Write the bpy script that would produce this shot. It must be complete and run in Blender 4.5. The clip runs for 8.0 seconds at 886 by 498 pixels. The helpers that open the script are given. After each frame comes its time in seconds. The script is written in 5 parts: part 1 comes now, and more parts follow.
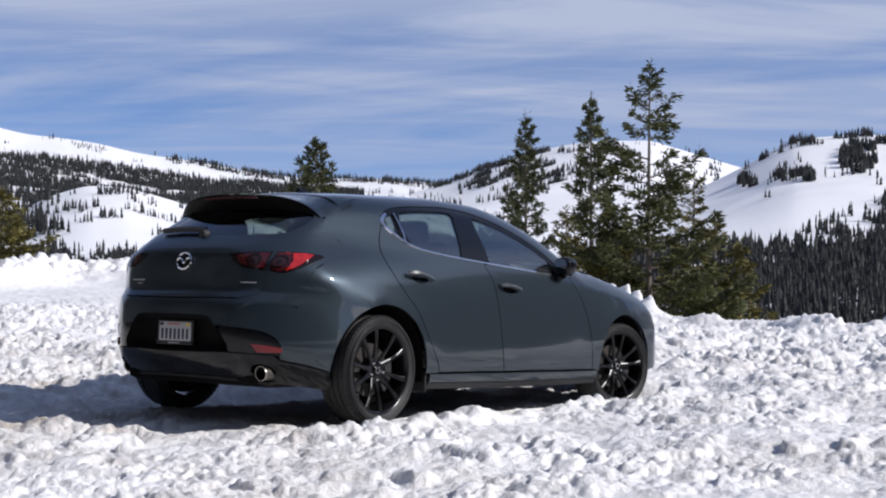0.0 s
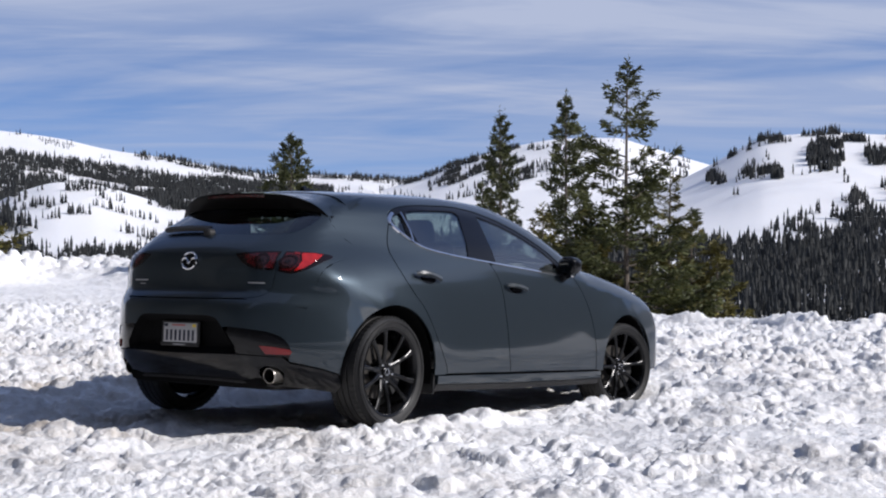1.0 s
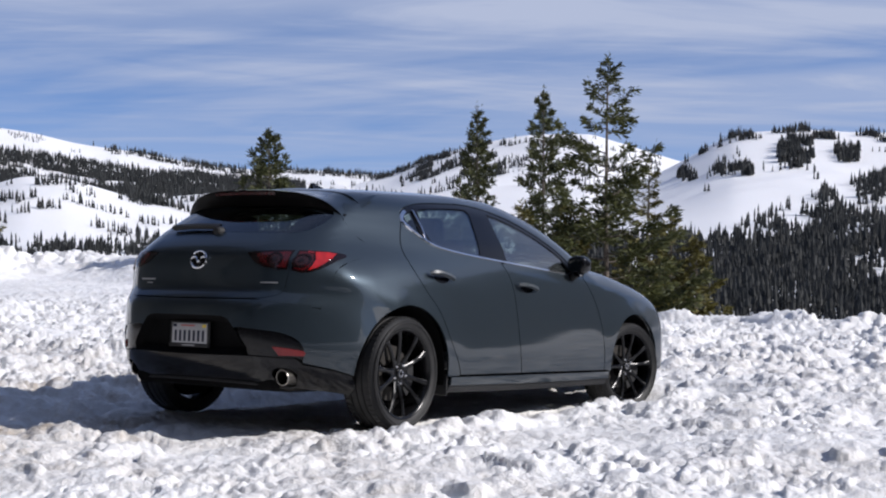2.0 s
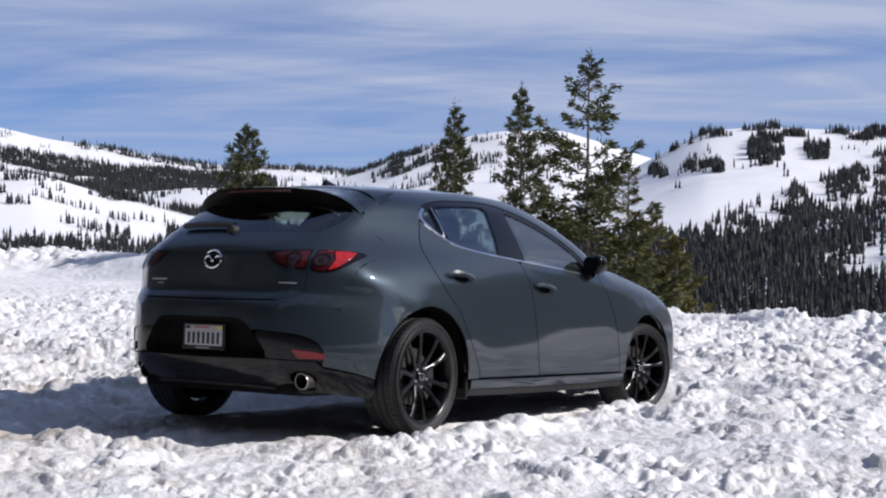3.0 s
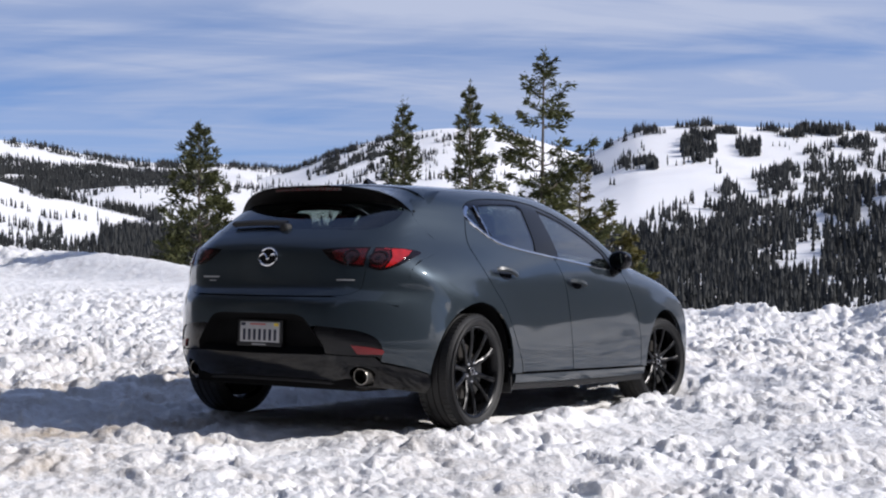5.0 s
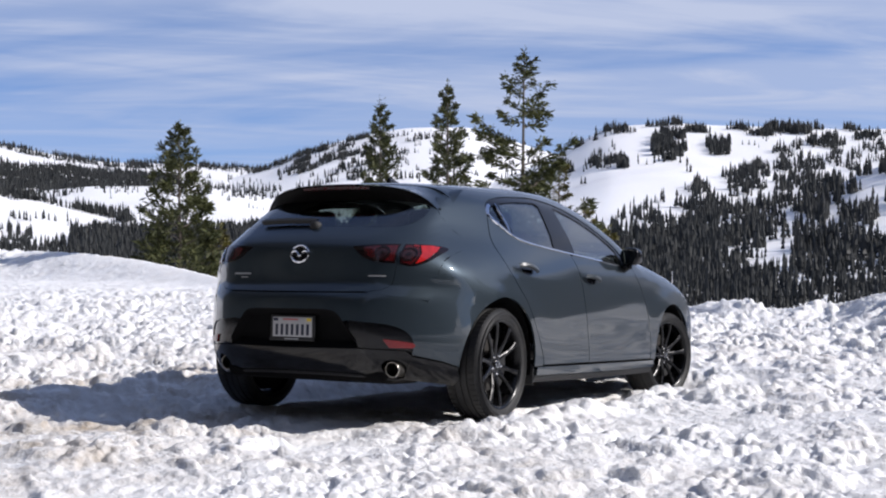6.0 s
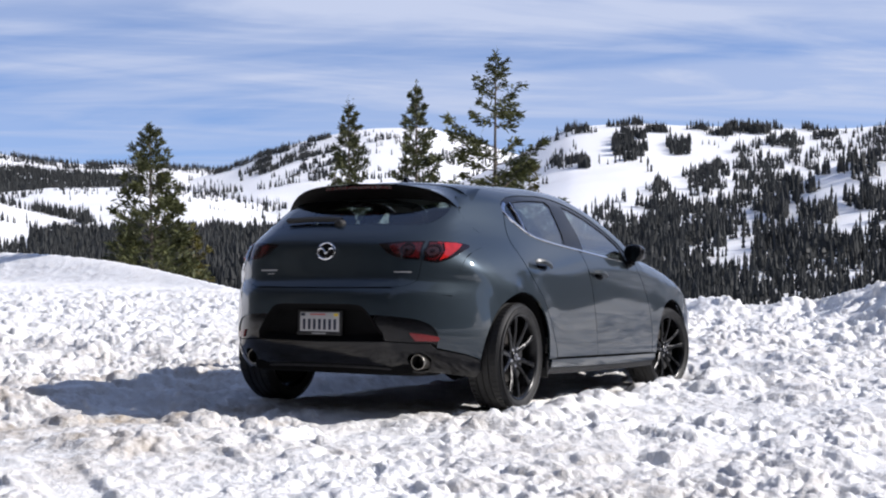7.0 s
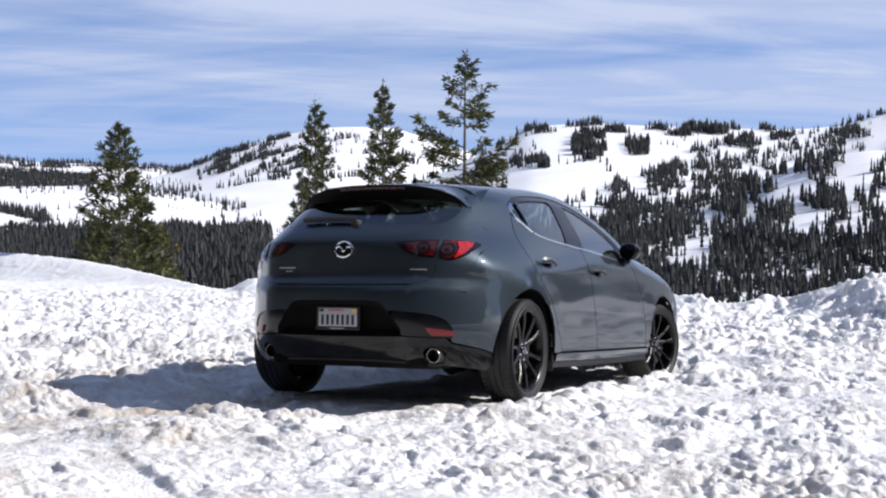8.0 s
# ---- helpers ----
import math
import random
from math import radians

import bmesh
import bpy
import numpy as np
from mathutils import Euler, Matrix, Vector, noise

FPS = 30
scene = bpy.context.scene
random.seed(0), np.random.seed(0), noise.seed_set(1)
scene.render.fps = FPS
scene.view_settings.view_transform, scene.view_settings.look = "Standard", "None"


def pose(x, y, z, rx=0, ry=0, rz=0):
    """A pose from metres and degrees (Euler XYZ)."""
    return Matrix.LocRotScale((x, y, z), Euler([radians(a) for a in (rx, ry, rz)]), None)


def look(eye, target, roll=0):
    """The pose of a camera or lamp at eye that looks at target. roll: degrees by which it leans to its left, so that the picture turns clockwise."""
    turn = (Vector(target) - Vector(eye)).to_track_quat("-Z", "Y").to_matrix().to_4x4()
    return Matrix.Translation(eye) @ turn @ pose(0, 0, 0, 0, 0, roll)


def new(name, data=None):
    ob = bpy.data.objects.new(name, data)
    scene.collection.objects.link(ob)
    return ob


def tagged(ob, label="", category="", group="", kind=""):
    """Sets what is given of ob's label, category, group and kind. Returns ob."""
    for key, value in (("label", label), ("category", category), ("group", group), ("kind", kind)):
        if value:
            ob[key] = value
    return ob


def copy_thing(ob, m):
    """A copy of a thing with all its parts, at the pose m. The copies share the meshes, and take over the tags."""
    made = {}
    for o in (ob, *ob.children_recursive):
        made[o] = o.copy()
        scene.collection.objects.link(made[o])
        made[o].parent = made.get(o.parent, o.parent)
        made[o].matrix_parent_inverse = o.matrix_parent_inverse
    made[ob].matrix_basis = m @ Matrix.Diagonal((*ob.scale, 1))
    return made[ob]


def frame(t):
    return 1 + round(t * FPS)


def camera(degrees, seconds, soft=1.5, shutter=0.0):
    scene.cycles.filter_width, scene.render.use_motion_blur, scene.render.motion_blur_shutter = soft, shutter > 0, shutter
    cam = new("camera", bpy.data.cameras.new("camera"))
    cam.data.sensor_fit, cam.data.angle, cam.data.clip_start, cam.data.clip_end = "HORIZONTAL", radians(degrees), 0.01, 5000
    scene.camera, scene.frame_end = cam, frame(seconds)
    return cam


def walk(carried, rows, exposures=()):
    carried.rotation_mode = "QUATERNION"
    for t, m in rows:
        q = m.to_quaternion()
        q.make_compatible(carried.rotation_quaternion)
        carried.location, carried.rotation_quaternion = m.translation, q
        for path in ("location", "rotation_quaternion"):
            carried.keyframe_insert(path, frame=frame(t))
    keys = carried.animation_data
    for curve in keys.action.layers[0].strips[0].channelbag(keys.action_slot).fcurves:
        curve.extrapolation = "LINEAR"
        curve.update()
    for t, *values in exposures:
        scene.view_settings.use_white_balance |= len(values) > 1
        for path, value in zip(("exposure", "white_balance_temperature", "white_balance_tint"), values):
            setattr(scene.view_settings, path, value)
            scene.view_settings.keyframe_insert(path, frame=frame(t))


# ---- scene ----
from mathutils import geometry

cam = camera(36.4, 8.0, soft=2.1)
PATH = [
    (0, (-5.720, -5.585, 1.291), (0.691, -0.810, 0.998), -0.15),
    (0.5, (-5.732, -5.457, 1.296), (0.735, -0.757, 0.994), -0.13),
    (1, (-5.754, -5.333, 1.303), (0.763, -0.704, 0.991), -0.07),
    (1.5, (-5.769, -5.202, 1.310), (0.797, -0.644, 0.985), -0.00),
    (3, (-5.733, -4.714, 1.322), (0.973, -0.366, 0.962), 0.26),
    (3.5, (-5.706, -4.531, 1.320), (1.051, -0.263, 0.953), 0.18),
    (4, (-5.771, -4.401, 1.322), (1.033, -0.210, 0.951), 0.22),
    (4.5, (-5.979, -4.341, 1.326), (0.879, -0.239, 0.954), 0.21),
    (6, (-6.505, -4.130, 1.321), (0.485, -0.257, 0.943), -0.03),
    (6.5, (-6.703, -4.059, 1.319), (0.335, -0.274, 0.941), -0.12),
    (7, (-6.898, -3.971, 1.315), (0.199, -0.298, 0.939), -0.20),
    (7.5, (-7.104, -3.895, 1.319), (0.050, -0.333, 0.943), -0.18),
    (8, (-7.320, -3.844, 1.326), (-0.116, -0.386, 0.945), -0.09),
]
walk(cam, [(t, look(eye, target, roll)) for t, eye, target, roll in PATH],
     [(0, -0.15, 6180, 14), (4, -0.11, 6220, 14), (6, 0.05, 6260, 14), (8, 0.23, 6260, 13)])

# ---- sky and sun ----
SUN_ELEVATION, SUN_AZIMUTH = 34.5, -67.0
world = bpy.data.worlds.new("sky")
scene.world = world
world.use_nodes = True
wn, wl = world.node_tree.nodes, world.node_tree.links
wn.clear()
w_out, w_bg = wn.new("ShaderNodeOutputWorld"), wn.new("ShaderNodeBackground")
w_sky = wn.new("ShaderNodeTexSky")
w_sky.sky_type, w_sky.sun_disc = "NISHITA", False
w_sky.sun_elevation, w_sky.sun_rotation = radians(SUN_ELEVATION), radians(90 - SUN_AZIMUTH)
w_sky.altitude, w_sky.air_density, w_sky.dust_density, w_sky.ozone_density = 2200, 1.0, 0.6, 1.5
w_bg.inputs["Strength"].default_value = 0.092


def wnode(kind, **values):
    n = wn.new(kind)
    for key, value in values.items():
        n.inputs[key].default_value = value
    return n


def wmath(op, a, b=None, clamp=False):
    n = wn.new("ShaderNodeMath")
    n.operation, n.use_clamp = op, clamp
    for socket, v in zip(n.inputs, (a, b)):
        if v is None:
            continue
        if isinstance(v, (int, float)):
            socket.default_value = v
        else:
            wl.new(v, socket)
    return n.outputs[0]


# streaks of thin high cloud on a level sheet overhead
w_co, w_sep = wn.new("ShaderNodeTexCoord"), wn.new("ShaderNodeSeparateXYZ")
wl.new(w_co.outputs["Generated"], w_sep.inputs[0])
# clear mountain air: the blue reaches down to the ridges
w_lift = wn.new("ShaderNodeVectorMath")
w_lift.inputs[1].default_value = (0, 0, 0.13)
wl.new(w_co.outputs["Generated"], w_lift.inputs[0])
wl.new(w_lift.outputs[0], w_sky.inputs[0])
w_up = wmath("ADD", wmath("MAXIMUM", w_sep.outputs[2], 0.0), 0.10)
w_px, w_py = wmath("DIVIDE", w_sep.outputs[0], w_up), wmath("DIVIDE", w_sep.outputs[1], w_up)
w_comb = wn.new("ShaderNodeCombineXYZ")
wl.new(w_px, w_comb.inputs[0])
wl.new(w_py, w_comb.inputs[1])


def cloud_layer(turn, scale, detail, rough, distortion, lo, hi):
    turned, m = wn.new("ShaderNodeMapping"), wn.new("ShaderNodeMapping")
    turned.inputs["Rotation"].default_value = (0, 0, radians(turn))
    m.inputs["Scale"].default_value = scale
    wl.new(w_comb.outputs[0], turned.inputs["Vector"])
    wl.new(turned.outputs[0], m.inputs["Vector"])
    n = wnode("ShaderNodeTexNoise", Scale=1.0, Detail=detail, Roughness=rough, Distortion=distortion)
    wl.new(m.outputs[0], n.inputs["Vector"])
    r = wn.new("ShaderNodeMapRange")
    r.interpolation_type = "SMOOTHSTEP"
    r.inputs["From Min"].default_value, r.inputs["From Max"].default_value = lo, hi
    wl.new(n.outputs["Fac"], r.inputs["Value"])
    return r.outputs[0]


w_veil = cloud_layer(-24, (0.46, 0.26, 1), 7, 0.53, 0.7, 0.29, 0.57)
w_streak = cloud_layer(-46, (1.5, 0.50, 1), 9, 0.60, 1.0, 0.40, 0.70)
w_low = wn.new("ShaderNodeMapRange")
w_low.interpolation_type = "SMOOTHSTEP"
w_low.inputs["From Min"].default_value, w_low.inputs["From Max"].default_value = 0.030, 0.075
w_low.inputs["To Min"].default_value, w_low.inputs["To Max"].default_value = 0.50, 1.0
wl.new(w_sep.outputs[2], w_low.inputs["Value"])
w_cover = wmath("MULTIPLY", wmath("ADD", wmath("MULTIPLY", w_veil, 0.62), wmath("MULTIPLY", w_streak, wmath("ADD", wmath("MULTIPLY", w_veil, 0.40), 0.12))), w_low.outputs[0], True)
# the streaks thin out towards a clear blue zenith
w_high = wn.new("ShaderNodeMapRange")
w_high.interpolation_type = "SMOOTHSTEP"
w_high.inputs["From Min"].default_value, w_high.inputs["From Max"].default_value = 0.26, 0.60
w_high.inputs["To Min"].default_value, w_high.inputs["To Max"].default_value = 1.0, 0.52
wl.new(w_sep.outputs[2], w_high.inputs["Value"])
w_cover = wmath("MULTIPLY", w_cover, w_high.outputs[0])
w_mix = wn.new("ShaderNodeMix")
w_mix.data_type = "RGBA"
wl.new(w_cover, w_mix.inputs["Factor"])
w_tint = wn.new("ShaderNodeMix")
w_tint.data_type, w_tint.blend_type = "RGBA", "MULTIPLY"
w_tint.inputs["Factor"].default_value = 1.0
w_tint.inputs[7].default_value = (0.95, 1.12, 1.39, 1)
wl.new(w_sky.outputs[0], w_tint.inputs[6])
wl.new(w_tint.outputs[2], w_mix.inputs[6])
w_mix.inputs[7].default_value = (5.45, 6.15, 7.75, 1)
wl.new(w_mix.outputs[2], w_bg.inputs["Color"])
wl.new(w_bg.outputs[0], w_out.inputs[0])

sun = new("sun", bpy.data.lights.new("sun", "SUN"))
sun.data.energy, sun.data.angle, sun.data.color = 4.95, radians(0.53), (1.0, 0.955, 0.88)
_a, _e = radians(SUN_AZIMUTH), radians(SUN_ELEVATION)
sun.matrix_world = look((40 * math.cos(_a) * math.cos(_e), 40 * math.sin(_a) * math.cos(_e), 40 * math.sin(_e)), (0, 0, 0))

# ---- materials ----
def material(name, color, rough=0.5, metal=0.0, coat=0.0, spec=0.5, vary=0.0, vary_scale=6.0, bump=0.0, bump_scale=60.0, rough_vary=0.0, other=None):
    m = bpy.data.materials.new(name)
    m.use_nodes = True
    nodes, links = m.node_tree.nodes, m.node_tree.links
    p = nodes["Principled BSDF"]
    p.inputs["Base Color"].default_value = (*color, 1)
    p.inputs["Roughness"].default_value, p.inputs["Metallic"].default_value = rough, metal
    p.inputs["Coat Weight"].default_value, p.inputs["Specular IOR Level"].default_value = coat, spec
    p.inputs["Coat Roughness"].default_value = 0.06
    co = nodes.new("ShaderNodeTexCoord")
    if vary:
        n = nodes.new("ShaderNodeTexNoise")
        n.inputs["Scale"].default_value, n.inputs["Detail"].default_value = vary_scale, 6
        links.new(co.outputs["Object"], n.inputs["Vector"])
        mix = nodes.new("ShaderNodeMix")
        mix.data_type = "RGBA"
        mix.inputs[6].default_value = (*color, 1)
        mix.inputs[7].default_value = (*(other or [c * (1 - vary) for c in color]), 1)
        ramp = nodes.new("ShaderNodeMapRange")
        ramp.inputs["From Min"].default_value, ramp.inputs["From Max"].default_value = 0.38, 0.68
        links.new(n.outputs["Fac"], ramp.inputs["Value"])
        links.new(ramp.outputs[0], mix.inputs["Factor"])
        links.new(mix.outputs[2], p.inputs["Base Color"])
        if rough_vary:
            rr = nodes.new("ShaderNodeMapRange")
            rr.inputs["To Min"].default_value, rr.inputs["To Max"].default_value = rough, min(1, rough + rough_vary)
            links.new(n.outputs["Fac"], rr.inputs["Value"])
            links.new(rr.outputs[0], p.inputs["Roughness"])
    if bump:
        n = nodes.new("ShaderNodeTexNoise")
        n.inputs["Scale"].default_value, n.inputs["Detail"].default_value = bump_scale, 5
        links.new(co.outputs["Object"], n.inputs["Vector"])
        b = nodes.new("ShaderNodeBump")
        b.inputs["Strength"].default_value, b.inputs["Distance"].default_value = bump, 0.01
        links.new(n.outputs["Fac"], b.inputs["Height"])
        links.new(b.outputs[0], p.inputs["Normal"])
    return m


def pane_material(name, tint, gloss_rough=0.0, face_on=0.08):
    """Thin glass: it lets light through straight, tinted, and mirrors more and more at a slant."""
    m = bpy.data.materials.new(name)
    m.use_nodes = True
    nodes, links = m.node_tree.nodes, m.node_tree.links
    nodes.clear()
    out, mix = nodes.new("ShaderNodeOutputMaterial"), nodes.new("ShaderNodeMixShader")
    clear, gloss, f = nodes.new("ShaderNodeBsdfTransparent"), nodes.new("ShaderNodeBsdfGlossy"), nodes.new("ShaderNodeLayerWeight")
    clear.inputs["Color"].default_value = (*tint, 1)
    gloss.inputs["Roughness"].default_value, f.inputs["Blend"].default_value = gloss_rough, 0.5
    power, ramp = nodes.new("ShaderNodeMath"), nodes.new("ShaderNodeMapRange")
    power.operation = "POWER"
    power.inputs[1].default_value = 4.0
    ramp.inputs["To Min"].default_value = face_on
    links.new(f.outputs["Facing"], power.inputs[0])
    links.new(power.outputs[0], ramp.inputs["Value"])
    links.new(ramp.outputs[0], mix.inputs["Fac"])
    links.new(clear.outputs[0], mix.inputs[1])
    links.new(gloss.outputs[0], mix.inputs[2])
    links.new(mix.outputs[0], out.inputs[0])
    return m


def snow_material():
    m = bpy.data.materials.new("snow")
    m.use_nodes = True
    nodes, links = m.node_tree.nodes, m.node_tree.links
    p = nodes["Principled BSDF"]
    p.inputs["Roughness"].default_value, p.inputs["Specular IOR Level"].default_value = 0.62, 0.25
    p.inputs["Subsurface Weight"].default_value, p.inputs["Subsurface Scale"].default_value = 0.35, 0.02
    p.inputs["Subsurface Radius"].default_value = (1.0, 0.95, 0.9)
    co = nodes.new("ShaderNodeTexCoord")

    def noise_at(scale, detail=6, rough=0.55):
        n = nodes.new("ShaderNodeTexNoise")
        n.inputs["Scale"].default_value, n.inputs["Detail"].default_value, n.inputs["Roughness"].default_value = scale, detail, rough
        links.new(co.outputs["Object"], n.inputs["Vector"])
        return n.outputs["Fac"]

    def ramp(src, lo, hi, a=0.0, b=1.0):
        r = nodes.new("ShaderNodeMapRange")
        r.inputs["From Min"].default_value, r.inputs["From Max"].default_value = lo, hi
        r.inputs["To Min"].default_value, r.inputs["To Max"].default_value = a, b
        links.new(src, r.inputs["Value"])
        return r.outputs[0]

    def mixed(fac, a, b):
        x = nodes.new("ShaderNodeMix")
        x.data_type = "RGBA"
        links.new(fac, x.inputs["Factor"])
        for k, v in ((6, a), (7, b)):
            if isinstance(v, tuple):
                x.inputs[k].default_value = (*v, 1)
            else:
                links.new(v, x.inputs[k])
        return x.outputs[2]

    def times(a, b):
        x = nodes.new("ShaderNodeMath")
        x.operation = "MULTIPLY"
        links.new(a, x.inputs[0])
        links.new(b, x.inputs[1])
        return x.outputs[0]

    grain = mixed(ramp(noise_at(9.0), 0.35, 0.7), (0.93, 0.925, 0.915), (0.83, 0.825, 0.82))
    # old, gritty crust among the fresher crumbs
    crust = times(ramp(noise_at(1.3, 5), 0.46, 0.66), ramp(noise_at(14.0, 8, 0.7), 0.42, 0.62))
    grain = mixed(crust, grain, (0.70, 0.68, 0.66))
    # road dirt ploughed into the snow of the parking area, fading out away from it
    geo = nodes.new("ShaderNodeVectorMath")
    geo.operation = "DISTANCE"
    links.new(co.outputs["Object"], geo.inputs[0])
    geo.inputs[1].default_value = (-2.6, 1.6, 0)
    near = ramp(geo.outputs["Value"], 3.0, 11.0, 1.0, 0.0)
    dirt = times(times(ramp(noise_at(0.55, 5), 0.39, 0.58), ramp(noise_at(3.5, 8, 0.72), 0.38, 0.67)), near)
    beside = nodes.new("ShaderNodeVectorMath")
    beside.operation = "DISTANCE"
    links.new(co.outputs["Object"], beside.inputs[0])
    beside.inputs[1].default_value = (1.5, -1.7, 0)
    dirt = times(dirt, ramp(beside.outputs["Value"], 1.3, 3.0, 0.15, 1.0))
    links.new(mixed(dirt, grain, (0.40, 0.33, 0.25)), p.inputs["Base Color"])
    b1, b2 = nodes.new("ShaderNodeBump"), nodes.new("ShaderNodeBump")
    b1.inputs["Strength"].default_value, b1.inputs["Distance"].default_value = 0.75, 0.03
    b2.inputs["Strength"].default_value, b2.inputs["Distance"].default_value = 0.6, 0.008
    links.new(noise_at(22.0, 6, 0.6), b1.inputs["Height"])
    links.new(noise_at(70.0, 4, 0.65), b2.inputs["Height"])
    links.new(b1.outputs[0], b2.inputs["Normal"])
    links.new(b2.outputs[0], p.inputs["Normal"])
    return m


def needle_material(name, dark, light):
    m = bpy.data.materials.new(name)
    m.use_nodes = True
    nodes, links = m.node_tree.nodes, m.node_tree.links
    p = nodes["Principled BSDF"]
    p.inputs["Roughness"].default_value, p.inputs["Specular IOR Level"].default_value = 0.6, 0.3
    g, mix = nodes.new("ShaderNodeNewGeometry"), nodes.new("ShaderNodeMix")
    mix.data_type = "RGBA"
    mix.inputs[6].default_value, mix.inputs[7].default_value = (*dark, 1), (*light, 1)
    links.new(g.outputs["Random Per Island"], mix.inputs["Factor"])
    links.new(mix.outputs[2], p.inputs["Base Color"])
    return m


PAINT = material("grey_metallic_paint", (0.028, 0.0395, 0.050), 0.42, 0.70, 1.0, spec=0.3, vary=0.06, vary_scale=220, rough_vary=0.03)
GLOSS_BLACK = material("gloss_black", (0.006, 0.006, 0.007), 0.14, 0, 0.0, 0.32)
MATT_BLACK = material("black_plastic", (0.016, 0.016, 0.017), 0.62, vary=0.25, vary_scale=30, bump=0.1, bump_scale=400)
VOID_BLACK = material("dark_lining", (0.006, 0.006, 0.0065), 0.9, spec=0.1, vary=0.3, vary_scale=12)
RUBBER = material("tyre_rubber", (0.009, 0.009, 0.0095), 0.58, spec=0.4, vary=0.4, vary_scale=9, other=(0.021, 0.0205, 0.020), bump=0.15, bump_scale=180)
RIM_BLACK = material("black_alloy", (0.0045, 0.0045, 0.005), 0.22, 0.0, 0.0, 0.30, vary=0.2, vary_scale=18, rough_vary=0.08)
HANDLE = material("grey_handle_paint", (0.034, 0.043, 0.051), 0.36, 0.0, 0.0, 0.3, vary=0.06, vary_scale=200)
REFLECTOR = material("red_reflector", (0.17, 0.012, 0.014), 0.2, vary=0.2, vary_scale=60)
EXHAUST = material("burnished_steel", (0.34, 0.32, 0.29), 0.30, 1.0, vary=0.2, vary_scale=40)
DISC_DARK = material("dull_brake_iron", (0.07, 0.065, 0.06), 0.6, 0.8, vary=0.3, vary_scale=14)
CHROME = material("bright_chrome", (0.78, 0.78, 0.80), 0.10, 1.0, vary=0.1, vary_scale=30)
STEEL = material("brake_steel", (0.26, 0.26, 0.27), 0.6, 1.0, vary=0.3, vary_scale=14)
PIPE_DARK = material("sooty_steel", (0.03, 0.028, 0.026), 0.6, 0.6, vary=0.3)
RED_LENS = material("red_lamp_lens", (0.062, 0.005, 0.006), 0.16, 0, 0.5, vary=0.35, vary_scale=40)
RED_MID = material("red_side_lens", (0.17, 0.009, 0.009), 0.10, 0, 1.0, vary=0.3, vary_scale=30)
# red of the outer lens, brightened for the sun shining through it
RED_BRIGHT = material("sunlit_red_lens", (0.42, 0.012, 0.010), 0.12, 0, 1.0, vary=0.3, vary_scale=30)
LAMP_DARK = material("smoked_lamp", (0.010, 0.005, 0.0055), 0.08, 0, 0.3, 0.3, vary=0.2, vary_scale=30)
LAMP_GREY = material("lamp_reflector", (0.030, 0.012, 0.014), 0.22, 0.3, 0.3)
PLATE_WHITE = material("plate_white", (0.46, 0.46, 0.47), 0.4, vary=0.08, vary_scale=30)
PLATE_INK = material("plate_ink", (0.014, 0.017, 0.04), 0.6)
BADGE = material("satin_badge_metal", (0.40, 0.40, 0.41), 0.45, 0.25, vary=0.1, vary_scale=40)
PLATE_RED = material("plate_red", (0.45, 0.10, 0.10), 0.5)
PLATE_YELLOW = material("plate_sticker", (0.75, 0.55, 0.05), 0.5)
HEADLINER = material("grey_headlining", (0.42, 0.42, 0.41), 0.9, vary=0.1, vary_scale=40)
SPOILER_BLACK = material("satin_black", (0.005, 0.0045, 0.0045), 0.5, spec=0.06, vary=0.2, vary_scale=20)
ASPHALT = material("wet_asphalt", (0.040, 0.041, 0.044), 0.6, vary=0.4, vary_scale=2.0, bump=0.3, bump_scale=90)
CLOTH = material("seat_cloth", (0.022, 0.021, 0.021), 0.85, vary=0.3, vary_scale=30, bump=0.3, bump_scale=300)
TRIM_DARK = material("cabin_trim", (0.16, 0.16, 0.16), 0.6, vary=0.25, vary_scale=20)
GLASS = pane_material("side_glass", (0.48, 0.57, 0.54), 0.0, 0.25)
GLASS_DARK = pane_material("privacy_glass", (0.46, 0.52, 0.52), 0.0, 0.145)
MIRROR = material("mirror_glass", (0.85, 0.87, 0.88), 0.01, 1.0)
SNOW = snow_material()
BARK = material("grey_brown_bark", (0.17, 0.14, 0.115), 0.9, vary=0.5, vary_scale=7, bump=0.6, bump_scale=25)
FIR = needle_material("fir_needles", (0.036, 0.044, 0.015), (0.105, 0.112, 0.036))
PINE = needle_material("pine_needles", (0.040, 0.049, 0.020), (0.112, 0.118, 0.045))
# olive and lighter than FIR: sunlight is put into this needle colour
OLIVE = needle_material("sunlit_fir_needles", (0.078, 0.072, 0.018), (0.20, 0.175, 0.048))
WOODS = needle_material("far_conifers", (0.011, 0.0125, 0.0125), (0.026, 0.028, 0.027))


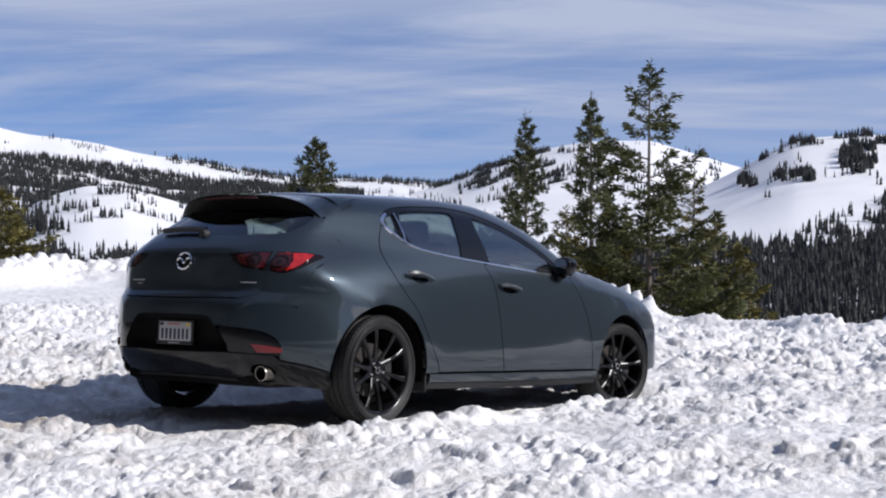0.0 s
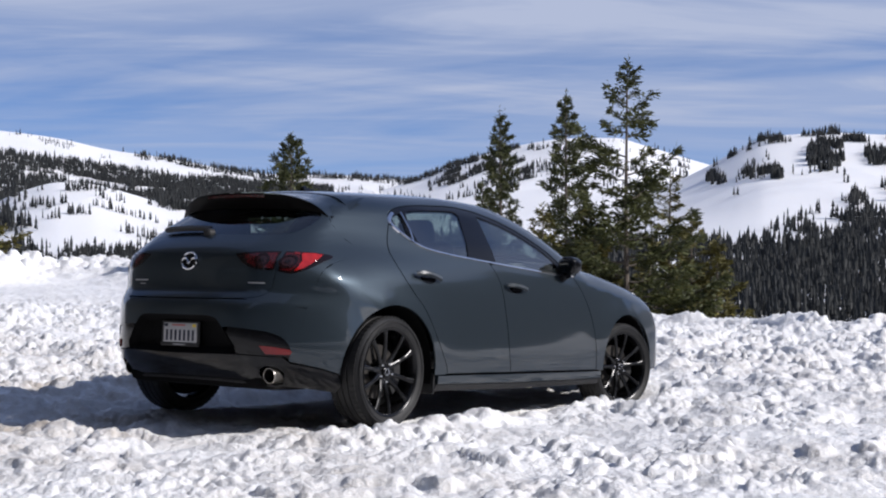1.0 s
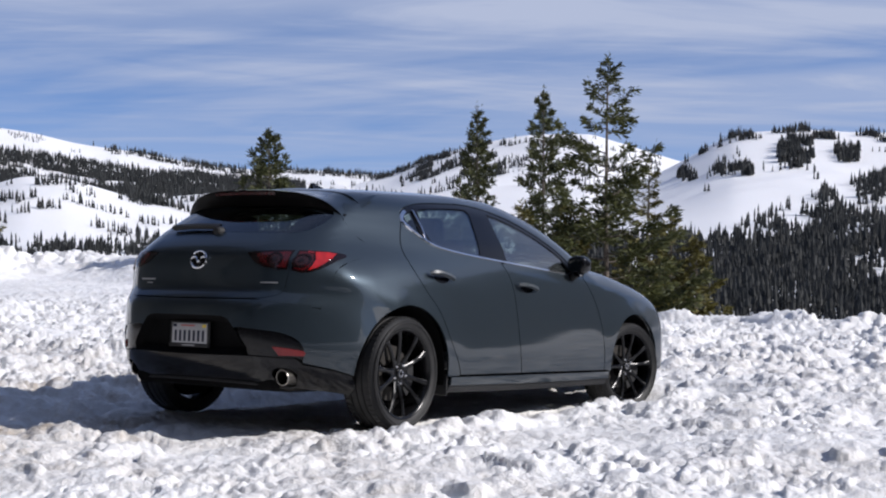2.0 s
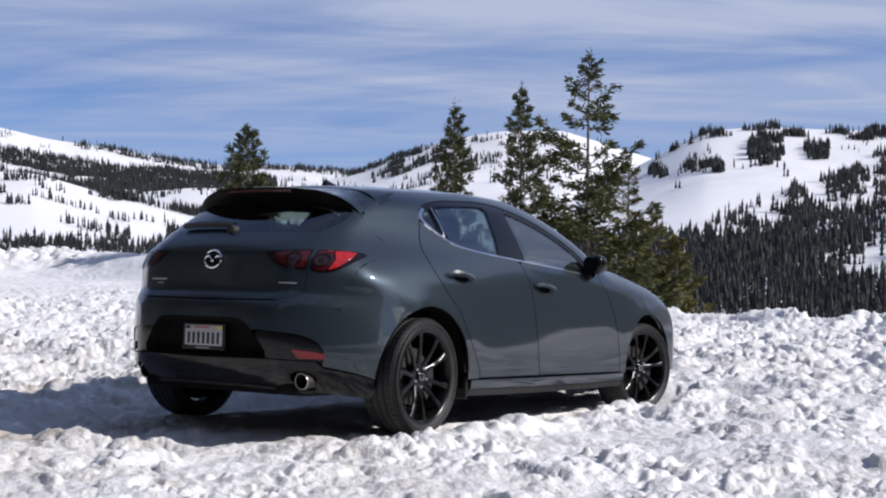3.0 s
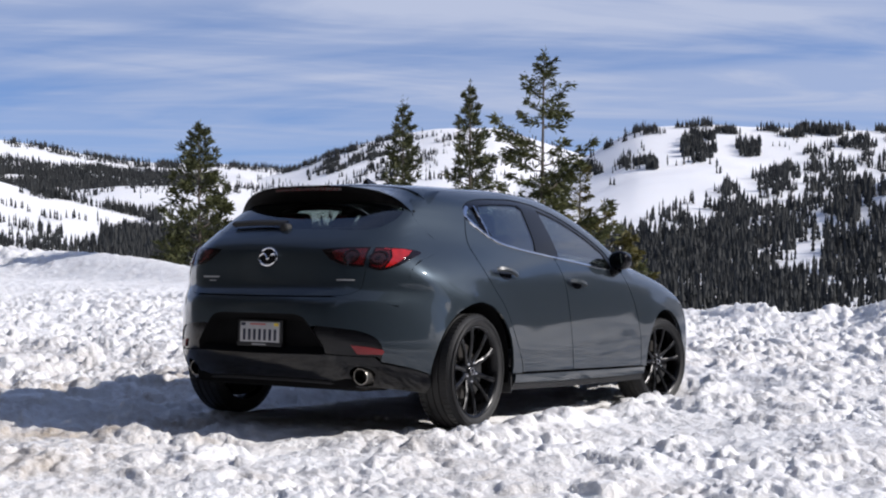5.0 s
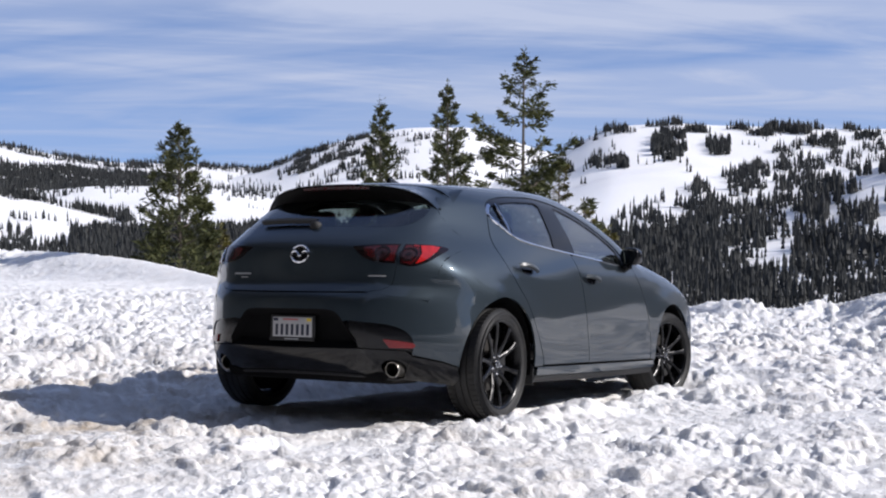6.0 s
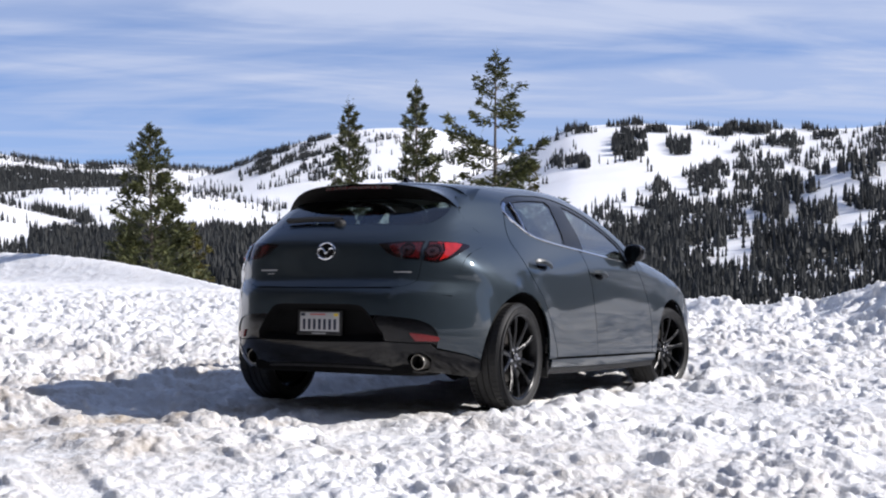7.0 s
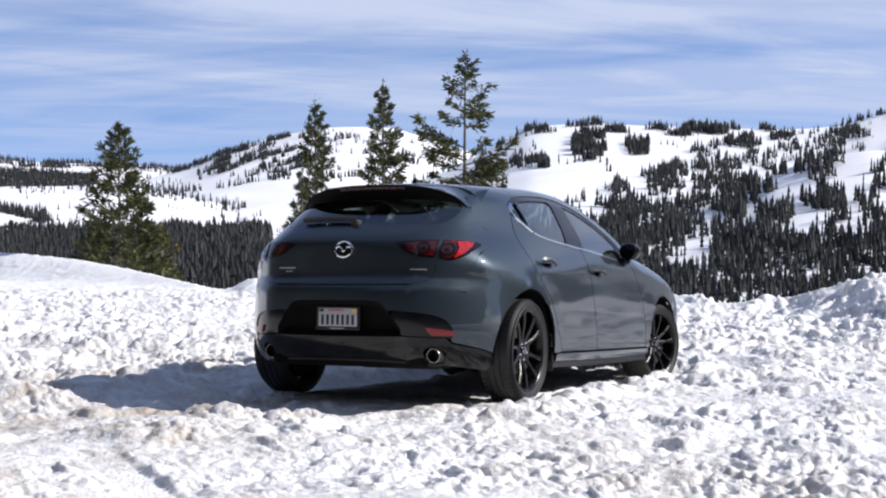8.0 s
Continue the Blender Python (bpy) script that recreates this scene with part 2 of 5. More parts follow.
# ---- the car's outer form ----
def curve_fit(xs, ys):
    """A smooth curve through a few knots, level beyond the ends."""
    xs, ys = np.array(xs, float), np.array(ys, float)
    h, s = np.diff(xs), np.diff(ys) / np.diff(xs)
    m = np.zeros(len(xs))
    for i in range(1, len(xs) - 1):
        if s[i - 1] * s[i] > 0:
            m[i] = 2 * s[i - 1] * s[i] / (s[i - 1] + s[i]) * 0.6 + 0.4 * (s[i - 1] * h[i] + s[i] * h[i - 1]) / (h[i] + h[i - 1])
    m[0], m[-1] = s[0], s[-1]

    def value(x):
        x = np.clip(np.asarray(x, float), xs[0], xs[-1])
        i = np.clip(np.searchsorted(xs, x) - 1, 0, len(h) - 1)
        t = (x - xs[i]) / h[i]
        return ((1 + 2 * t) * (1 - t) ** 2 * ys[i] + t * (1 - t) ** 2 * h[i] * m[i]
                + t * t * (3 - 2 * t) * ys[i + 1] + t * t * (t - 1) * h[i] * m[i + 1])
    return value


HALF_WIDTH = curve_fit([0.10, 0.22, 0.32, 0.42, 0.56, 0.70, 0.82, 0.92, 1.00, 1.06, 1.16, 1.26, 1.34, 1.46],
                       [0.80, 0.878, 0.899, 0.902, 0.897, 0.884, 0.867, 0.847, 0.821, 0.798, 0.738, 0.670, 0.605, 0.49])
TAPER_LOW = curve_fit([-0.9, -0.5, -0.2, 0.15, 0.7, 2.5, 2.9, 3.2, 3.5, 3.8], [0.262, 0.146, 0.056, 0.006, 0.0, 0.0, 0.002, 0.02, 0.085, 0.22])
TAPER_HIGH = curve_fit([-0.9, -0.5, -0.2, 0.24, 0.7, 1.2, 1.9, 2.4, 3.0], [0.36, 0.25, 0.17, 0.072, 0.022, 0.0, 0.0, 0.01, 0.05])
BLEND = curve_fit([0.0, 0.80, 1.10, 1.6], [0, 0, 1, 1])
TAIL = curve_fit([0.10, 0.20, 0.27, 0.36, 0.46, 0.56, 0.63, 0.67, 0.71, 0.74, 0.80, 0.87, 0.93, 0.975, 1.02, 1.10, 1.20, 1.30, 1.37, 1.50],
                 [-0.40, -0.55, -0.66, -0.735, -0.765, -0.768, -0.766, -0.757, -0.728, -0.702, -0.688, -0.682, -0.670, -0.642, -0.590, -0.475, -0.31, -0.135, 0.0, 0.26])
TAIL_BOW = curve_fit([0.2, 0.5, 0.68, 0.80, 0.93, 1.05, 1.2, 1.4], [0.165, 0.165, 0.155, 0.105, 0.095, 0.165, 0.20, 0.20])
ROOF = curve_fit([-0.9, -0.5, -0.25, 0.0, 0.3, 0.65, 1.0, 1.3, 1.55, 1.8, 2.05, 2.25, 2.5, 2.9, 3.25, 3.5, 3.62, 3.75],
                 [1.20, 1.28, 1.315, 1.34, 1.365, 1.386, 1.404, 1.402, 1.362, 1.28, 1.16, 1.08, 1.045, 0.975, 0.87, 0.76, 0.69, 0.55])
NOSE = curve_fit([0.1, 0.22, 0.35, 0.55, 0.7, 0.85], [3.48, 3.62, 3.69, 3.69, 3.63, 3.52])
CORNER = curve_fit([0.2, 0.5, 0.75, 0.95, 1.1, 1.3], [0.26, 0.28, 0.26, 0.22, 0.13, 0.10])


def shell(x, y, z):
    """Below zero inside the car's outer form, above zero outside."""
    x, y, z = np.asarray(x, float), np.abs(np.asarray(y, float)), np.asarray(z, float)
    k = BLEND(z)
    flare = 0.014 * np.exp(-(((x - 0.0) / 0.42) ** 2 + ((z - 0.55) / 0.22) ** 2) ** 2) + 0.014 * np.exp(-(((x - 2.725) / 0.42) ** 2 + ((z - 0.55) / 0.22) ** 2) ** 2)
    # the haunch: a soft ridge from the lamp's tip down to the wheel arch
    haunch = np.clip(((x + 0.38) * 0.947 - (z - 0.80) * 0.321) / 0.317, 0, 1)
    ridge = np.hypot(x + 0.38 - haunch * 0.30, z - 0.80 + haunch * 0.10)
    flare = flare + 0.018 * np.exp(-(ridge / 0.095) ** 2)
    scoop = -0.003 * np.exp(-((x - 1.45) / 0.75) ** 2 - ((z - 0.50) / 0.16) ** 2)
    side = y - (HALF_WIDTH(z) - TAPER_LOW(x) * (1 - k) - TAPER_HIGH(x) * k + flare + scoop)
    rear = TAIL(z) + TAIL_BOW(z) * (y / 0.75) ** 2.4 - x
    top = z - (ROOF(x) - 0.055 * (y / 0.6) ** 2)
    nose = x - (NOSE(z) - 0.24 * (y / 0.8) ** 2.2)
    r = CORNER(z)
    a = np.hypot(np.maximum(side + r, 0), np.maximum(rear + r, 0)) + np.minimum(np.maximum(side + r, rear + r), 0) - r
    r = 0.22
    a = np.hypot(np.maximum(a + r, 0), np.maximum(nose + r, 0)) + np.minimum(np.maximum(a + r, nose + r), 0) - r
    r = 0.09
    return np.hypot(np.maximum(a + r, 0), np.maximum(top + r, 0)) + np.minimum(np.maximum(a + r, top + r), 0) - r


def seek(f, inside, outside):
    """Halves the way between a place inside the form and one outside until it lies on the form."""
    lo, hi = np.array(inside, float), np.array(outside, float)
    for _ in range(34):
        mid = (lo + hi) / 2
        out = f(mid) > 0
        hi, lo = np.where(out, mid, hi), np.where(out, lo, mid)
    return (lo + hi) / 2


def side_y(x, z):
    x, z = np.asarray(x, float), np.asarray(z, float)
    return seek(lambda y: shell(x, y, z), np.zeros_like(x + z), np.full_like(x + z, 1.1))


def tail_x(y, z):
    y, z = np.asarray(y, float), np.asarray(z, float)
    return seek(lambda x: shell(x, y, z), np.full_like(y + z, 0.9), np.full_like(y + z, -1.1))


def top_z(x, y):
    x, y = np.asarray(x, float), np.asarray(y, float)
    return seek(lambda z: shell(x, y, z), np.full_like(x + y, 0.5), np.full_like(x + y, 1.7))


def nose_x(y, z):
    y, z = np.asarray(y, float), np.asarray(z, float)
    return seek(lambda x: shell(x, y, z), np.full_like(y + z, 2.0), np.full_like(y + z, 4.2))


def outward(p):
    """The unit normals of the form at places p."""
    h = 2e-3
    g = np.stack([shell(p[:, 0] + h, p[:, 1], p[:, 2]) - shell(p[:, 0] - h, p[:, 1], p[:, 2]),
                  shell(p[:, 0], p[:, 1] + h, p[:, 2]) - shell(p[:, 0], p[:, 1] - h, p[:, 2]),
                  shell(p[:, 0], p[:, 1], p[:, 2] + h) - shell(p[:, 0], p[:, 1], p[:, 2] - h)], 1)
    return g / np.maximum(np.linalg.norm(g, axis=1, keepdims=True), 1e-9)


# ---- mesh tools ----
def mesh_of(name, verts, faces, mat=None, smooth=True, normals=None):
    me = bpy.data.meshes.new(name)
    me.from_pydata([tuple(map(float, v)) for v in verts], [], [tuple(int(i) for i in f) for f in faces])
    me.validate()
    if smooth:
        me.polygons.foreach_set("use_smooth", [True] * len(me.polygons))
    if mat:
        me.materials.append(mat)
    if normals is not None:
        loops = np.empty(len(me.loops), int)
        me.loops.foreach_get("vertex_index", loops)
        me.normals_split_custom_set([tuple(map(float, normals[i])) for i in loops])
    me.update()
    return me


def part(name, data, material_, parent, label=""):
    """Links a bmesh or (verts, faces[, normals]) as one mesh object under a thing or a part."""
    if isinstance(data, bmesh.types.BMesh):
        me = bpy.data.meshes.new(name)
        bmesh.ops.recalc_face_normals(data, faces=data.faces)
        data.to_mesh(me)
        data.free()
        me.polygons.foreach_set("use_smooth", [True] * len(me.polygons))
        me.set_sharp_from_angle(angle=radians(38))
        me.materials.append(material_)
    else:
        verts, faces, *rest = data
        me = mesh_of(name, verts, faces, material_, True, rest[0] if rest else None)
        if not rest:
            me.set_sharp_from_angle(angle=radians(38))
    ob = new(name, me)
    ob.parent = parent
    return tagged(ob, label) if label else ob


def inside(poly, pts):
    """Which of pts lie inside the closed outline poly."""
    x, y = pts[:, 0], pts[:, 1]
    a, b = poly, np.roll(poly, -1, 0)
    hit = np.zeros(len(pts), bool)
    for (x0, y0), (x1, y1) in zip(a, b):
        if y0 != y1:
            hit ^= ((y0 > y) != (y1 > y)) & (x < (x1 - x0) * (y - y0) / (y1 - y0) + x0)
    return hit


def dense(poly, step):
    """The outline with its sides cut into short pieces."""
    out = []
    for p, q in zip(poly, np.roll(poly, -1, 0)):
        n = max(1, int(np.ceil(np.linalg.norm(q - p) / step)))
        out += [p + (q - p) * i / n for i in range(n)]
    return np.array(out)


def bent(pts, n=5, closed=False):
    """A smooth line through the points."""
    p = np.array(pts, float)
    m = len(p)
    out = []
    for i in range(m if closed else m - 1):
        a, b = p[i], p[(i + 1) % m]
        before = p[(i - 1) % m] if closed or i else a
        after = p[(i + 2) % m] if closed or i < m - 2 else b
        for k in range(n):
            t = k / n
            out.append(0.5 * (2 * a + (b - before) * t + (2 * before - 5 * a + 4 * b - after) * t * t + (3 * a - before - 3 * b + after) * t ** 3))
    if not closed:
        out.append(p[-1])
    return np.array(out)


def on_side(uv):
    return np.stack([uv[:, 0], -side_y(uv[:, 0], uv[:, 1]), uv[:, 1]], 1)


def on_tail(uv):
    return np.stack([tail_x(uv[:, 0], uv[:, 1]), uv[:, 0], uv[:, 1]], 1)


def on_top(uv):
    return np.stack([uv[:, 0], uv[:, 1], top_z(uv[:, 0], uv[:, 1])], 1)


def on_nose(uv):
    return np.stack([nose_x(uv[:, 0], uv[:, 1]), uv[:, 0], uv[:, 1]], 1)


def panel(chart, outline, holes=(), step=0.03, off=0.0, lip=0.010, out_of=None):
    """A sheet of the car's form inside an outline, with its edges turned in. Gives verts, faces and normals."""
    rings = [dense(np.array(r, float), step) for r in (outline, *holes)]
    pts, edges = [], []
    for r in rings:
        k = len(pts)
        pts += [tuple(p) for p in r]
        edges += [(k + i, k + (i + 1) % len(r)) for i in range(len(r))]
    lo, hi = rings[0].min(0), rings[0].max(0)
    gx, gy = np.meshgrid(np.arange(lo[0], hi[0], step), np.arange(lo[1], hi[1], step))
    grid = np.stack([gx.ravel(), gy.ravel()], 1)
    keep = inside(rings[0], grid)
    for r in rings[1:]:
        keep &= ~inside(r, grid)
    grid = grid[keep]
    border = np.array(pts)
    if len(grid):
        d = np.min(np.hypot(grid[:, None, 0] - border[None, :, 0], grid[:, None, 1] - border[None, :, 1]), 1)
        pts += [tuple(p) for p in grid[d > 0.45 * step]]
    from_cdt = geometry.delaunay_2d_cdt([Vector(p) for p in pts], edges, [], 0, 1e-6)
    uv, tris = np.array([tuple(v) for v in from_cdt[0]]), np.array([tuple(f) for f in from_cdt[2]])
    mid = uv[tris].mean(1)
    keep = inside(rings[0], mid)
    for r in rings[1:]:
        keep &= ~inside(r, mid)
    tris = tris[keep]
    used = np.unique(tris)
    remap = -np.ones(len(uv), int)
    remap[used] = np.arange(len(used))
    tris, uv = remap[tris], uv[used]
    p = chart(uv)
    n = outward(p)
    p = p + n * off
    a, b, c = p[tris[:, 0]], p[tris[:, 1]], p[tris[:, 2]]
    flip = np.einsum("ij,ij->i", np.cross(b - a, c - a), n[tris[:, 0]]) < 0
    tris[flip] = tris[flip][:, ::-1]
    faces = [tuple(t) for t in tris]
    verts, norms = list(p), list(n)
    if lip:
        seen = {}
        for t in faces:
            for i in range(3):
                seen[(t[i], t[(i + 1) % 3])] = True
        rim = [(i, j) for i, j in seen if (j, i) not in seen]
        copy = {}
        for i, j in rim:
            for k in (i, j):
                if k not in copy:
                    copy[k] = len(verts)
                    verts += [p[k], p[k] - n[k] * lip]
                    norms += [n[k], n[k]]
        for i, j in rim:
            e = p[j] - p[i]
            o = np.cross(e, n[i])
            o = o / max(np.linalg.norm(o), 1e-9)
            for k in (i, j):
                norms[copy[k]] = norms[copy[k] + 1] = o
            faces.append((copy[j], copy[i], copy[i] + 1, copy[j] + 1))
    return np.array(verts), faces, np.array(norms)


def mirrored(data):
    verts, faces, *rest = data
    v = np.array(verts, float) * (1, -1, 1)
    f = [tuple(reversed(t)) for t in faces]
    return (v, f, np.array(rest[0]) * (1, -1, 1)) if rest else (v, f)


def tube(points, radii, sides=8, close=True):
    """A round bar along points."""
    pts = np.array(points, float)
    radii = np.broadcast_to(np.asarray(radii, float), (len(pts),))
    verts, faces = [], []
    up = np.array([0.31, 0.17, 0.93])
    for i, p in enumerate(pts):
        d = pts[min(i + 1, len(pts) - 1)] - pts[max(i - 1, 0)]
        d = d / max(np.linalg.norm(d), 1e-9)
        u = np.cross(d, up)
        u = u / max(np.linalg.norm(u), 1e-9)
        w = np.cross(d, u)
        for k in range(sides):
            a = 2 * math.pi * k / sides
            verts.append(p + radii[i] * (math.cos(a) * u + math.sin(a) * w))
    for i in range(len(pts) - 1):
        for k in range(sides):
            a, b = i * sides + k, i * sides + (k + 1) % sides
            faces.append((a, a + sides, b + sides, b))
    if close:
        faces += [tuple(range(sides)), tuple(reversed(range((len(pts) - 1) * sides, len(pts) * sides)))]
    return verts, faces


def lathe(profile, sides=48, axis=1):
    """Turns (radius, along) pairs round an axis; the ends stay open where the radius is above zero."""
    verts, faces = [], []
    for r, h in profile:
        for k in range(sides):
            a = 2 * math.pi * k / sides
            q = [r * math.cos(a), r * math.sin(a)]
            verts.append((q[0], h, q[1]) if axis == 1 else (h, q[0], q[1]) if axis == 0 else (q[0], q[1], h))
    for i in range(len(profile) - 1):
        for k in range(sides):
            a, b = i * sides + k, i * sides + (k + 1) % sides
            faces.append((a, b, b + sides, a + sides))
    return verts, faces


def box(sx, sy, sz, at=(0, 0, 0), bevel=0.0, segments=2, turn=None):
    bm = bmesh.new()
    bmesh.ops.create_cube(bm, size=1)
    bmesh.ops.scale(bm, vec=(sx, sy, sz), verts=bm.verts)
    if bevel:
        bmesh.ops.bevel(bm, geom=bm.edges[:], offset=bevel, segments=segments, profile=0.5, affect="EDGES")
    if turn is not None:
        bmesh.ops.transform(bm, matrix=turn, verts=bm.verts)
    bmesh.ops.translate(bm, vec=at, verts=bm.verts)
    return bm


def joined(*pieces):
    """Several (verts, faces) as one."""
    verts, faces = [], []
    for v, f in pieces:
        k = len(verts)
        verts += [tuple(p) for p in v]
        faces += [tuple(i + k for i in t) for t in f]
    return verts, faces


def ribbon(points, normal, width, height):
    """A thin bar with a flat section along points: normal gives its outward way at each point."""
    p, n = np.array(points, float), np.array(normal, float)
    verts, faces = [], []
    for i in range(len(p)):
        d = p[min(i + 1, len(p) - 1)] - p[max(i - 1, 0)]
        s = np.cross(d, n[i])
        s = s / max(np.linalg.norm(s), 1e-9) * width / 2
        h = n[i] * height
        verts += [p[i] - s - h * 0.5, p[i] - s * 0.7 + h, p[i] + s * 0.7 + h, p[i] + s - h * 0.5]
    for i in range(len(p) - 1):
        for k in range(3):
            a = 4 * i + k
            faces.append((a, a + 1, a + 5, a + 4))
    return verts, faces


# ---- the car ----
car = tagged(new("parked_car"), "dark grey metallic five-door hatchback parked in rutted snow", "car")
car.matrix_world = Matrix(((0.99576, -0.00243, 0.09195, 0), (0, 0.99965, 0.02641, 0), (-0.09198, -0.02630, 0.99541, 0), (0, 0, 0, 1)))

# lines on the flank, as (along, height)
BELT = bent([(0.231, 1.159), (0.255, 1.132), (0.299, 1.095), (0.350, 1.060), (0.400, 1.039), (0.470, 1.021), (0.609, 1.004), (0.777, 0.991), (1.02, 0.976), (1.366, 0.958), (1.589, 0.947), (1.80, 0.936), (1.93, 0.930)], 4)
ROOF_LINE = bent([(0.234, 1.166), (0.250, 1.190), (0.285, 1.212), (0.340, 1.231), (0.410, 1.247), (0.525, 1.264), (0.717, 1.281), (0.902, 1.289), (1.073, 1.281), (1.233, 1.254), (1.401, 1.212), (1.56, 1.158), (1.687, 1.103), (1.815, 1.033), (1.90, 0.975), (1.935, 0.937)], 4)
DOOR_BACK = bent([(0.215, 1.152), (0.168, 1.09), (0.126, 1.02), (0.112, 0.95), (0.135, 0.855), (0.205, 0.760), (0.290, 0.675), (0.375, 0.55), (0.450, 0.44), (0.500, 0.36), (0.515, 0.312)], 4)
DOOR_SPLIT = bent([(1.022, 0.976), (1.085, 0.895), (1.122, 0.805), (1.142, 0.661), (1.170, 0.465), (1.192, 0.312)], 4)
DOOR_FRONT = bent([(2.03, 0.925), (2.13, 0.82), (2.21, 0.68), (2.26, 0.50), (2.28, 0.312)], 4)
GAP = 0.0035


def before(line, x0, x1):
    return line[(line[:, 0] >= x0 - 1e-6) & (line[:, 0] <= x1 + 1e-6)]


def shifted(line, dx=0.0, dz=0.0):
    return line + (dx, dz)


def arch(cx, cz, r, a0, a1, n=28):
    a = np.radians(np.linspace(a0, a1, n))
    return np.stack([cx + r * np.cos(a), cz + r * np.sin(a)], 1)


def eave(x):
    """Height of the edge between roof or bonnet and flank."""
    x = np.asarray(x, float)
    return top_z(x, np.zeros_like(x)) - curve_fit([-0.4, 0.2, 1.3, 2.0, 2.4, 3.4], [0.10, 0.085, 0.085, 0.09, 0.11, 0.10])(x)


CORNER_Y = curve_fit([0.18, 0.30, 0.45, 0.60, 0.85, 0.95, 1.05, 1.10, 1.20, 1.27], [0.53, 0.605, 0.670, 0.690, 0.730, 0.735, 0.650, 0.61, 0.54, 0.49])


def corner(z0, z1, n=24):
    """The line where rear face and flank meet, as (along, height)."""
    z = np.linspace(z0, z1, n)
    return np.stack([tail_x(CORNER_Y(z), z), z], 1)


R_ARCH = 0.362
xs = np.linspace(float(tail_x(CORNER_Y(1.255), 1.255)) + 0.01, 2.10, 60)
rail_top = np.stack([xs, eave(xs)], 1)
quarter = np.vstack([
    corner(0.378, 1.24), rail_top,
    [(2.10, 0.965)], shifted(ROOF_LINE[::-1], 0, 0.026)[2:-3],
    shifted(DOOR_BACK, -GAP), [(0.49, 0.306)], arch(0.03, 0.33, R_ARCH, -4, 184), [(-0.335, 0.318), (-0.42, 0.345)]])
rear_door = np.vstack([before(BELT, 0, 1.02), shifted(DOOR_SPLIT, -GAP)[1:], shifted(DOOR_BACK, GAP)[::-1]])
front_door = np.vstack([before(BELT, 1.03, 2), [(2.02, 0.926)], shifted(DOOR_FRONT, -GAP)[1:], shifted(DOOR_SPLIT, GAP)[::-1][:-1]])
xs = np.linspace(2.10, 3.30, 40)
fender = np.vstack([shifted(DOOR_FRONT, GAP)[::-1], [(2.10, 0.960)], np.stack([xs, eave(xs)], 1), [(3.34, 0.60), (3.34, 0.34), (3.13, 0.30)],
                    arch(2.735, 0.33, R_ARCH, -4, 184), [(2.35, 0.306)]])
sill = [(0.425, 0.300), (1.2, 0.298), (2.0, 0.298), (2.345, 0.300), (2.35, 0.256), (1.9, 0.250), (1.2, 0.248), (0.43, 0.254)]
# a black strip below the painted sill, drawn for the shade there
sill_shade = [(0.43, 0.250), (1.2, 0.244), (1.9, 0.246), (2.35, 0.252), (2.35, 0.212), (1.9, 0.206), (1.2, 0.203), (0.43, 0.210)]
under_corner = np.vstack([corner(0.245, 0.368, 8), [(-0.42, 0.338), (-0.338, 0.312), (-0.300, 0.255), (-0.300, 0.215)]])
frame_ring = np.vstack([shifted(BELT, 0, 0.002), [(2.02, 0.929), (1.985, 0.965)], shifted(ROOF_LINE, 0, 0.024)[::-1][1:]])
rear_pane = np.vstack([before(BELT, 0.40, 0.865), [(0.905, 1.21), (0.925, 1.262)], before(ROOF_LINE[::-1], 0.395, 0.925), [(0.372, 1.15)]])
quarter_pane = np.vstack([before(BELT, 0.262, 0.345), [(0.350, 1.15), (0.362, 1.232)], before(ROOF_LINE[::-1], 0.27, 0.36), [(0.262, 1.19)]])
front_pane = np.vstack([before(BELT, 1.075, 1.86), [(1.875, 0.945)], before(ROOF_LINE[::-1], 1.105, 1.86)[1:], [(1.10, 1.20), (1.092, 1.10)]])
# inner edges of the black frames lie a little inside the glass edges


def inset(poly, d):
    """The outline drawn in by d."""
    p = np.array(poly, float)
    e = np.roll(p, -1, 0) - np.roll(p, 1, 0)
    n = np.stack([-e[:, 1], e[:, 0]], 1)
    n /= np.maximum(np.linalg.norm(n, axis=1, keepdims=True), 1e-9)
    area = np.sum(p[:, 0] * np.roll(p[:, 1], -1) - np.roll(p[:, 0], -1) * p[:, 1])
    return p + n * d * (1 if area > 0 else -1)


def flank(name, outline, mat, parent_of, label="", **kw):
    """A panel on the right flank and its twin on the left. Gives both."""
    data = panel(on_side, outline, **kw)
    return [part(name, data, mat, parent_of[0], label), part(name, mirrored(data), mat, parent_of[1], label)]


both = [car, car]
flank("quarter_panel", quarter, PAINT, both)
rear_doors = flank("rear_door", rear_door, PAINT, both)
front_doors = flank("front_door", front_door, PAINT, both)
flank("front_wing", fender, PAINT, both)
flank("sill", sill, PAINT, both, off=0.004, lip=0.03)
flank("sill_shade", sill_shade, MATT_BLACK, both, "black strip drawn for the shade under the sill", off=-0.006, lip=0.03)
flank("bumper_corner", under_corner, GLOSS_BLACK, both, lip=0.02)
flank("window_frame", frame_ring, GLOSS_BLACK, both, "gloss black window surround", holes=[inset(rear_pane, 0.006), inset(quarter_pane, 0.006), inset(front_pane, 0.006)], step=0.025, off=-0.004, lip=0.02)
for pane_name, outline, glass, owner in (("door_glass", rear_pane, GLASS, rear_doors), ("quarter_glass", quarter_pane, GLASS_DARK, rear_doors), ("door_glass", front_pane, GLASS, front_doors)):
    for ob in flank(pane_name, outline, glass, owner, step=0.05, off=-0.009, lip=0):
        ob.visible_shadow = False

